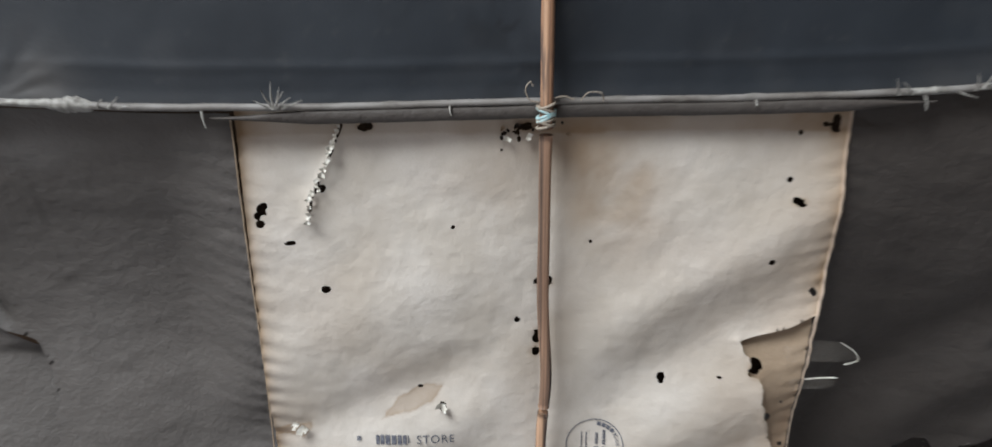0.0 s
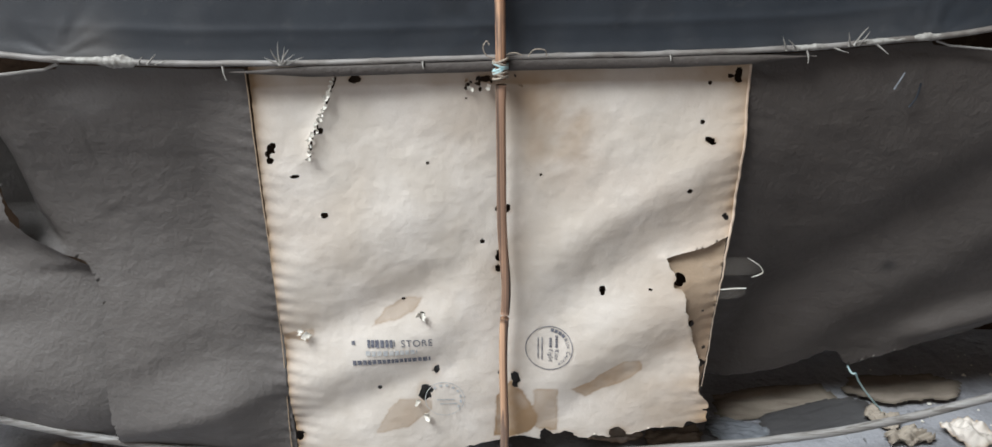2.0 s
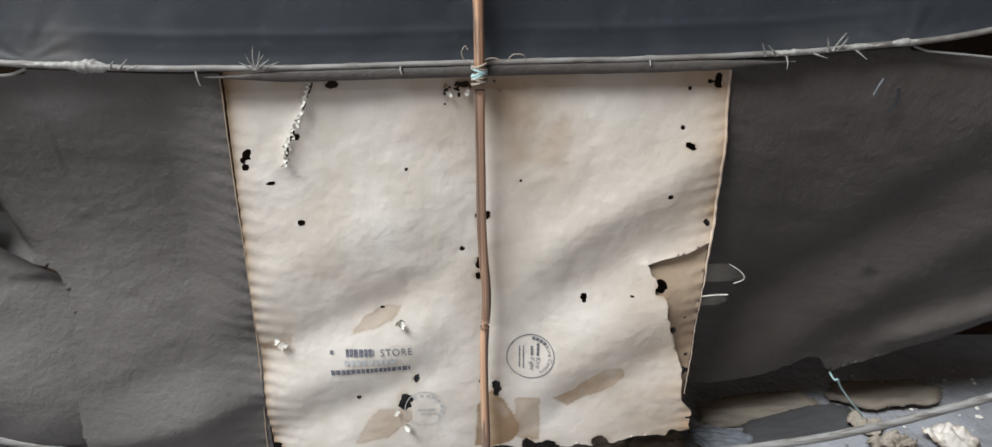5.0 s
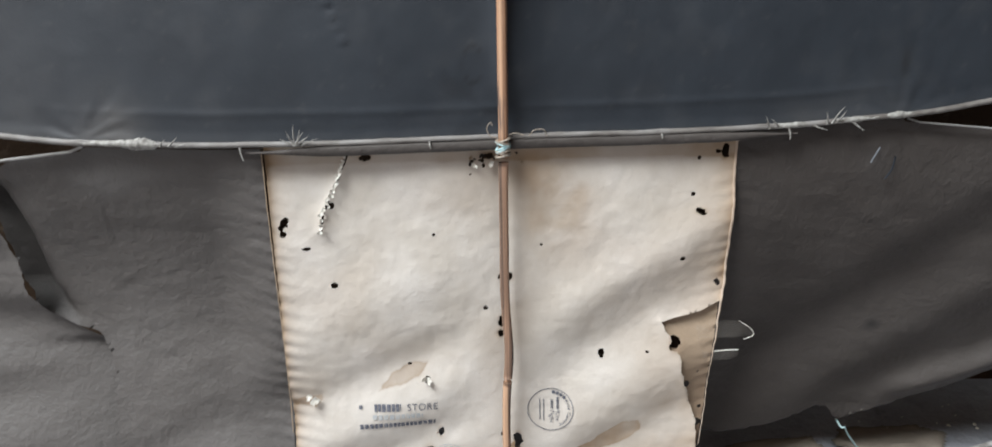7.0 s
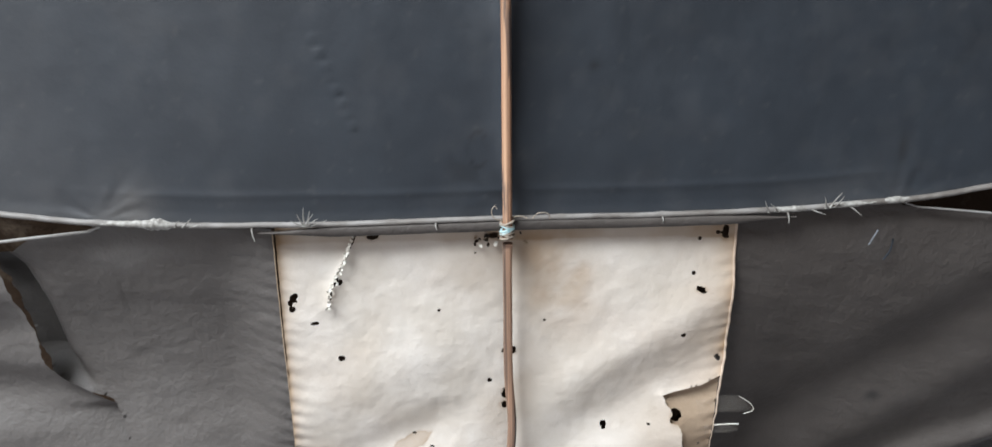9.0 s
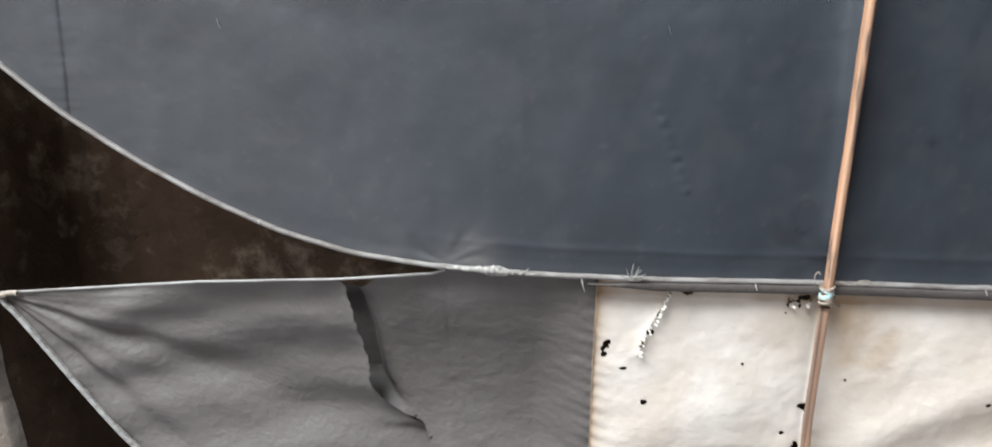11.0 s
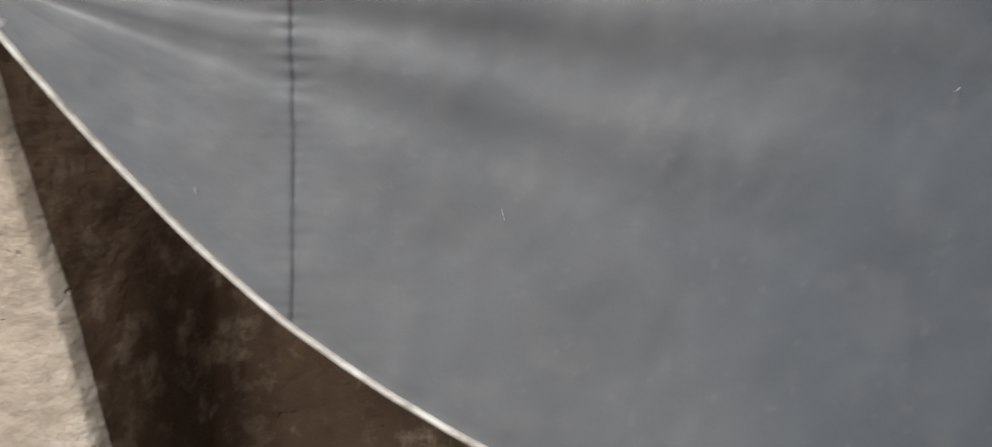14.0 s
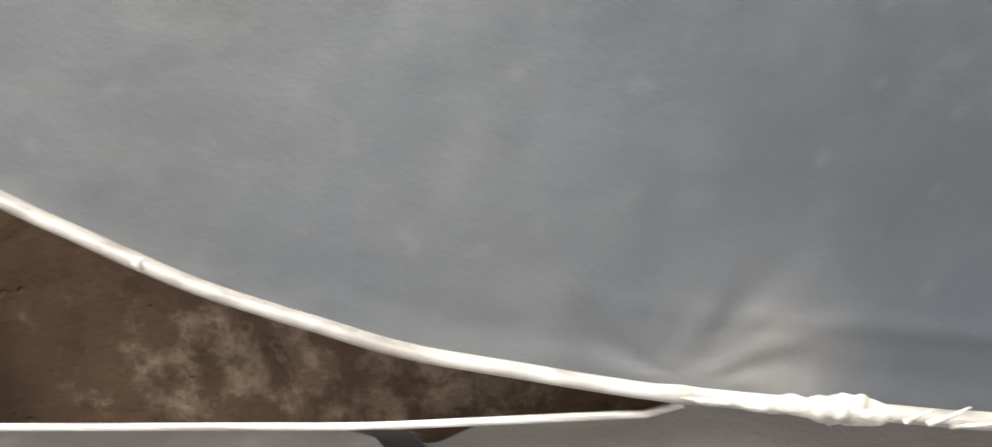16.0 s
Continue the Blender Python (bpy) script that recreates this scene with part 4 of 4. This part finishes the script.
def outer_y(x, z):
    y = plane_y(x) - 0.0005 + 0.0025 * fbm(x, z, 0.12, 140, 2) + 0.001 * fbm(x, z * 1.8, 0.028, 141, 4)
    tx, tz = x + 0.63, z - 0.354
    r, th = np.hypot(tx, tz), np.arctan2(tz, tx)
    y = y + 0.034 * r * np.exp(-(r / 0.2) ** 2) * (np.sin(th * 15 + 1.2) + 0.5 * np.sin(th * 29))
    gap = lap_x(z) - x
    lift = smooth((z - 0.225) / 0.04)
    y = y + 0.009 * smooth((0.24 - z) / 0.012) * np.exp(-np.maximum(gap, 0) / 0.03) - 0.007 * np.exp(-np.maximum(gap, 0) / 0.02) * lift - (0.0007 + 0.0015 * lift) * np.exp(-np.maximum(gap, 0) / 0.004)
    # a hard crease near the bow: one facet catches more light
    y = y + slack(x, z) * smooth((x + 0.58) / 0.12)
    streak = np.sin((z - 0.16 * x) * 2 * np.pi / 0.055 + 5 * fbm(x, z, 0.2, 145, 2))
    y = y + 0.0022 * streak * smooth((x + 0.62) / 0.1) * smooth((-0.3 - x) / 0.05)
    facet = smooth((0.205 - z) / 0.07) * smooth(1 - np.abs(x + 0.43 + 0.3 * (z - 0.17)) / 0.04)
    return y - 0.018 * facet


def outer_cut(x, z):
    return lap_x(z) - x + 0.0034 * fbm(x, z, 0.006, 142, 3) * smooth((z - 0.23) / 0.02) + 0.014 * smooth((0.238 - z) / 0.012)


OX, OZ = panel_grid(-0.6295, -0.26, 0.002, 150, low_z, lambda x: string_z(x) - 0.0005)
# pale mark also paints brighter light on this side, strongest low down
sheet("lower_sail_outer", OX, OZ, outer_y, LOWER, kite, "torn grey-brown paper panel lifted along its edge", outer_cut,
      {"stain_tone": lambda x, z: 0.1 * smooth(fbm(x * 0.6, z * 3, 0.05, 143, 3)),
       "dust_light": lambda x, z: 0.5 + 0.4 * smooth(fbm(x * 0.5, z * 2, 0.07, 144, 4)) + 0.3 * smooth((0.21 - z) / 0.1) + 0.3 * bump(x, z, -0.37, 0.365, 0.02, 0.006)}, 0.002)
# strings that carry the lower sail to its tips
for side in (-1, 1):
    d = np.linspace(0.283, 0.652, 40)
    x = CX + side * d
    sweep("edge_string", np.stack([x, plane_y(x) - 0.003, string_z(x) + 0.0005], -1), 0.001 if side < 0 else 0.0007, 0.001 if side < 0 else 0.0007, BOW_LOW, kite, "pale string edge of the lower sail", 8)
thread("tip_wrap", [(-0.637, 0.325, 0.360), (-0.632, 0.3225, 0.359), (-0.626, 0.324, 0.354), (-0.622, 0.325, 0.357), (-0.614, 0.326, 0.3565)], 0.0022, THREAD, kite, "thread wrapped at the lower tip")

# ---- lower sail, far side: torn off its bow and sagging back ----
TORN = [(0.165, 0.118), (0.18, 0.112), (0.2, 0.106), (0.235, 0.101), (0.262, 0.104), (0.288, 0.1115), (0.302, 0.1185), (0.314, 0.117), (0.320, 0.106), (0.326, 0.1035), (0.348, 0.112),
        (0.372, 0.123), (0.424, 0.142), (0.454, 0.158), (0.55, 0.24), (0.668, 0.35)]
TORN_X, TORN_Z = [p[0] for p in TORN], [p[1] for p in TORN]


def far_y(x, z):
    sag = smooth((0.385 - z) / 0.285) * (0.7 + 0.3 * smooth((x - CR) / 0.06)) * smooth((0.68 - x) / 0.25)
    y = plane_y(x) + 0.002 + 0.060 * sag + 0.003 * fbm(x, z, 0.13, 150, 2) + 0.0011 * fbm(x + z, z * 1.5, 0.028, 151, 4)
    q = x - CR
    y = y + 0.0006 * np.sin((z + 0.3 * q) * 2 * np.pi / 0.011) * np.exp(-np.maximum(q, 0) / 0.012)
    u = (z - 0.2) - 0.85 * (x - 0.3)
    y = y + 0.006 * np.exp(-((u - 0.03) / 0.035) ** 2) - 0.005 * np.exp(-((u + 0.045) / 0.03) ** 2)
    edge = z - np.interp(x, TORN_X, TORN_Z)
    return y - 0.012 * np.exp(-((edge - 0.02) / 0.014) ** 2) * smooth((x - 0.34) / 0.05)


def far_cut(x, z):
    return np.minimum(z - np.interp(x, TORN_X, TORN_Z) + 0.0022 * fbm(x, z, 0.008, 152, 3), x - seam_x(z) + 0.003)


FX, FZ = panel_grid(0.171, 0.669, 0.002, 150, lambda x: np.interp(x, TORN_X, TORN_Z) - 0.006, lambda x: np.minimum(string_z(x), bow_z(x)) - 0.0005)
# paler outwards: the colour makes up for light lost on this side
sheet("lower_sail_torn", FX, FZ, far_y, LOWER, kite, "torn brownish grey kite paper sagging off its bow", far_cut,
      {"stain_tone": lambda x, z: 0.8 * bump(x, z, 0.329, 0.211, 0.0055, 0.005) + 0.15 * smooth(fbm(x, z * 2, 0.06, 153, 3)),
       "dust_light": lambda x, z: 0.3 * bump(x, z, 0.29, 0.36, 0.01, 0.015) + 0.3 * smooth((x - 0.28) / 0.2) * (0.6 + 0.6 * fbm(x, z * 2, 0.08, 154, 3))}, 0.002)
# small creased folds on the far panel, below the string join
thread("crease", [(0.283, 0.352, 0.362), (0.285, 0.351, 0.368), (0.288, 0.352, 0.373)], 0.0006, SCRAP_GREY, kite, "small lifted crease")
thread("crease", [(0.297, 0.355, 0.349), (0.3, 0.353, 0.356), (0.3, 0.352, 0.366)], 0.0007, SAIL, kite, "small lifted crease")

# ---- frayed fibres and glue on the bow ----


def bow_at(x):
    return float(plane_y(x)) - 0.007, float(bow_z(np.array([x]))[0]) + 0.002


for x, dx, dz in ((-0.121, -0.006, 0.014), (-0.121, 0.001, 0.02), (-0.121, 0.009, 0.013), (-0.12, 0.012, 0.009), (-0.122, -0.011, 0.007), (-0.12, 0.005, 0.016), (-0.117, 0.016, 0.007),
                  (-0.158, 0.003, -0.012), (-0.03, 0.001, -0.006), (0.205, -0.006, 0.012), (0.212, -0.01, 0.009), (0.218, 0.001, -0.011), (0.248, 0.008, 0.016), (0.251, 0.006, 0.012),
                  (0.262, 0.01, -0.008), (0.235, 0.012, -0.004), (0.13, 0.0, -0.004), (0.245, -0.004, 0.012), (-0.205, 0.01, 0.009), (-0.21, 0.006, 0.007), (-0.2, 0.012, 0.004)):
    y, z = bow_at(x)
    dx, dz = 0.75 * dx, 0.75 * dz
    thread("fibre", [(x, y, z), (x + dx * 0.5 + rng.uniform(-0.001, 0.001), y - 0.002, z + dz * 0.55), (x + dx, y - 0.003, z + dz)], [0.0008, 0.0005, 0.0002], FIBRE, bow, "frayed bamboo fibre", 4)


def glue_lump(x0, x1, height, seed):
    """A rough crust of dried glue and fluff on top of the bow."""
    x = np.linspace(x0, x1, 40)
    a = np.linspace(0, 2 * np.pi, 9)[:-1]
    env = np.sin((x - x0) / (x1 - x0) * np.pi) ** 0.5
    X, A = np.meshgrid(x, a, indexing="ij")
    R = 1 + 0.5 * fbm(X, A * 0.004, 0.004, seed, 3)
    Y = plane_y(X) - 0.0052 - 0.0028 * np.cos(A) * R * env[:, None]
    Z = bow_z(X) + 0.0028 + height * np.sin(A) * R * env[:, None]
    n, m = X.shape
    f = [(i * m + j, i * m + (j + 1) % m, (i + 1) * m + (j + 1) % m, (i + 1) * m + j) for i in range(n - 1) for j in range(m)]
    mesh_object("glue_crust", np.stack([X, Y, Z], -1).reshape(-1, 3), f, FIBRE, bow, "crust of dried glue and fluff")


glue_lump(-0.268, -0.205, 0.0024, 160)
glue_lump(-0.235, -0.212, 0.0042, 161)
glue_lump(0.205, 0.235, 0.0022, 162)
glue_lump(0.24, 0.285, 0.002, 163)
glue_lump(0.285, 0.305, 0.0026, 164)
glue_lump(-0.406, -0.402, 0.0018, 165)

# ---- clear tape ----


def tape(name, corners, bend, label):
    """A strip of clear tape, buckled, with a raised bright edge."""
    n = 8
    c = [np.array(p, float) for p in corners]
    verts, faces = [], []
    for i in range(n + 1):
        for j in range(n + 1):
            u, v = i / n, j / n
            p = (c[0] * (1 - u) + c[1] * u) * (1 - v) + (c[3] * (1 - u) + c[2] * u) * v
            p[1] -= bend * (math.sin(u * 7 + v * 3) * 0.3 + u * u)
            verts.append(p)
    faces = [(i * (n + 1) + j, (i + 1) * (n + 1) + j, (i + 1) * (n + 1) + j + 1, i * (n + 1) + j + 1) for i in range(n) for j in range(n)]
    return mesh_object(name, verts, faces, TAPE, kite, label)


tape("tape", [(0.165, 0.348, 0.238), (0.196, 0.349, 0.244), (0.211, 0.349, 0.232), (0.168, 0.348, 0.224)], 0.006, "buckled clear tape over the seam")
tape("tape", [(0.172, 0.348, 0.215), (0.197, 0.349, 0.219), (0.199, 0.349, 0.211), (0.174, 0.348, 0.206)], 0.004, "buckled clear tape over the seam")
thread("tape_edge", [(0.196, 0.342, 0.244), (0.205, 0.341, 0.2385), (0.209, 0.341, 0.232), (0.201, 0.343, 0.228)], 0.0003, FLAKE, kite, "bright folded tape edge")
thread("tape_edge", [(0.18, 0.345, 0.217), (0.19, 0.344, 0.2185), (0.198, 0.343, 0.219)], 0.0004, FLAKE, kite, "bright folded tape edge")
tape("tape", [(-0.721, 0.321, 0.683), (-0.715, 0.32, 0.688), (-0.693, 0.32, 0.664), (-0.705, 0.321, 0.658)], 0.002, "clear tape over the wing tip")
tape("tape", [(-0.716, 0.321, 0.700), (-0.682, 0.322, 0.738), (-0.673, 0.321, 0.734), (-0.707, 0.321, 0.697)], 0.002, "clear tape over the wing tip")
thread("tape_edge", [(-0.686, 0.319, 0.739), (-0.677, 0.318, 0.737), (-0.670, 0.318, 0.731), (-0.671, 0.319, 0.725)], 0.0003, FIBRE, kite, "bright folded tape edge")
thread("tape_edge", [(-0.706, 0.319, 0.658), (-0.699, 0.318, 0.659), (-0.692, 0.318, 0.6605), (-0.691, 0.319, 0.664)], 0.00035, FIBRE, kite, "bright folded tape edge")
flake("tape_edge", -0.713, 0.317, 0.691, 0.005, FIBRE, kite, "crumpled tape at the wing tip", 0.4)
thread("tip_wrap", [(-0.727, 0.322, 0.688), (-0.723, 0.319, 0.692), (-0.719, 0.321, 0.688), (-0.722, 0.325, 0.684), (-0.726, 0.322, 0.69)], 0.0016, THREAD, kite, "thread at the wing tip")

# light specks stuck to the sail
for x, z, dx, dz in ((-0.432, 0.572, 0.002, -0.007), (-0.105, 0.569, 0.002, -0.006), (-0.6, 0.578, 0.0, -0.004), (-0.2, 0.645, 0.002, 0.002), (0.0, 0.586, 0.001, 0.001)):
    y = float(sail_y(np.array([x]), np.array([z]))[0])
    thread("lint", [(x, y - 0.001, z), (x + dx * 0.5, y - 0.0018, z + dz * 0.5), (x + dx, y - 0.001, z + dz)], 0.00013, FIBRE, kite, "pale lint on the sail", 3)

# ---- loose string and scraps on the floor ----
twine = thread("loose_string", [(0.320, 0.409, 0.108), (0.3235, 0.405, 0.1015), (0.326, 0.404, 0.104), (0.331, 0.4085, 0.094), (0.343, 0.413, 0.078), (0.354, 0.416, 0.065), (0.364, 0.418, 0.0535)], 0.0009, THREAD_BLUE)
tagged(twine, "thin blue-white string hanging to the floor", "string")


def scrap(name, cx, cy, w, d, turn, lift, mat, seed, label, crumple=0.006, curl=0.0, category="paper scrap"):
    """A scrap of torn paper lying on the floor, crumpled, with a ragged outline."""
    n = 34
    u, v = np.meshgrid(np.linspace(-1, 1, n), np.linspace(-1, 1, n), indexing="ij")
    r = np.maximum(np.abs(u), np.abs(v)) * 0.6 + 0.4 * np.hypot(u, v)
    f = 0.86 - r + 0.2 * fbm(u, v, 0.6, seed, 4)
    X, Y = u * w / 2, v * d / 2
    c, s = math.cos(turn), math.sin(turn)
    ridged = np.abs(fbm(u, v, 0.7, seed + 1, 3)) + 0.5 * np.abs(fbm(u, v, 0.3, seed + 2, 2))
    Z = FLOOR + 0.0035 + lift * (0.5 + 0.5 * v) + crumple * ridged + curl * np.maximum(0, u) ** 2
    P = np.stack([cx + X * c - Y * s, cy + X * s + Y * c, Z], -1).reshape(-1, 3)
    idx = np.arange(n * n).reshape(n, n)
    mid = 0.25 * (f[1:, 1:] + f[:-1, 1:] + f[1:, :-1] + f[:-1, :-1])
    q = np.stack([idx[:-1, :-1], idx[1:, :-1], idx[1:, 1:], idx[:-1, 1:]], -1)[mid > 0]
    used = np.unique(q)
    back = np.zeros(n * n, int)
    back[used] = np.arange(len(used))
    P = P[used]
    P[:, 2] -= P[:, 2].min() - FLOOR - 0.0015
    ob = mesh_object(name, P, back[q], mat, None, "", True, stain_tone=np.clip(0.7 - 6 * f.reshape(-1)[used], 0, 0.9), dust_light=0 * used)
    return tagged(ob, label, category, "paper scraps on the floor")


scrap("paper_scrap", 0.272, 0.434, 0.14, 0.052, 0.12, 0.0, SCRAP_TAN, 201, "wide dusty tan paper scrap lying on the floor", 0.004)
scrap("paper_scrap", 0.306, 0.409, 0.135, 0.046, 0.3, 0.003, SCRAP_DARK, 204, "dark grey torn paper sheet on the floor", 0.003)
scrap("paper_scrap", 0.4, 0.452, 0.12, 0.062, 0.05, -0.006, SCRAP_TAN, 207, "tan paper sheet with a lifted front edge", 0.003, 0.004)
scrap("paper_scrap", 0.224, 0.391, 0.062, 0.034, -0.1, 0.003, SCRAP_GREY, 210, "pale blue-grey paper scrap on the floor", 0.006)
scrap("paper_wad", 0.424, 0.384, 0.05, 0.04, 0.5, 0.006, CREAM, 213, "crumpled cream paper wad on the floor", 0.01)
scrap("paper_wad", 0.357, 0.404, 0.026, 0.034, 0.9, 0.004, SCRAP_TAN, 216, "small crumpled tan wad by the string", 0.012)
scrap("paper_wad", 0.368, 0.379, 0.05, 0.02, 0.1, 0.002, SCRAP_TAN, 219, "crumpled tan paper beside the lower bow", 0.012)
scrap("paper_scrap", 0.168, 0.384, 0.06, 0.028, 0.1, 0.002, SCRAP_TAN, 222, "pale torn paper edge on the floor", 0.006)
scrap("paper_scrap", 0.115, 0.392, 0.06, 0.03, 0.0, 0.002, CREAM, 225, "fallen strip of cream paper on the floor", 0.006)
scrap("paper_scrap", -0.36, 0.37, 0.07, 0.03, 0.2, 0.002, SCRAP_TAN, 228, "beige paper scrap under the lower bow", 0.007)
scrap("paper_scrap", 0.545, 0.455, 0.04, 0.02, 0.8, 0.0, SCRAP_GREY, 231, "small grey paper scrap on the floor", 0.004)


def pebble(x, y, s):
    bm = bmesh.new()
    bmesh.ops.create_icosphere(bm, subdivisions=1, radius=s)
    for v in bm.verts:
        v.co *= rng.uniform(0.7, 1.25)
        v.co.z *= 0.6
    me = bpy.data.meshes.new("plaster_chip")
    bm.to_mesh(me)
    bm.free()
    me.materials.append(FLAKE)
    ob = new("plaster_chip", me)
    ob.location = (x, y, FLOOR + s * 0.55)
    tagged(ob, "tiny white plaster chip on the floor", "plaster chip", "plaster chips")


for k in range(46):
    pebble(rng.uniform(0.36, 0.68), rng.uniform(0.37, 0.53), rng.choice((0.0008, 0.001, 0.0013, 0.002)))
for x, y, s in ((0.47, 0.416, 0.0032), (0.395, 0.405, 0.002), (0.405, 0.412, 0.0015), (0.385, 0.4, 0.0016), (0.41, 0.402, 0.002), (0.477, 0.43, 0.0025), (0.44, 0.455, 0.002), (0.415, 0.43, 0.0022), (0.5, 0.47, 0.002), (0.302, 0.44, 0.002)):
    pebble(x, y, s)
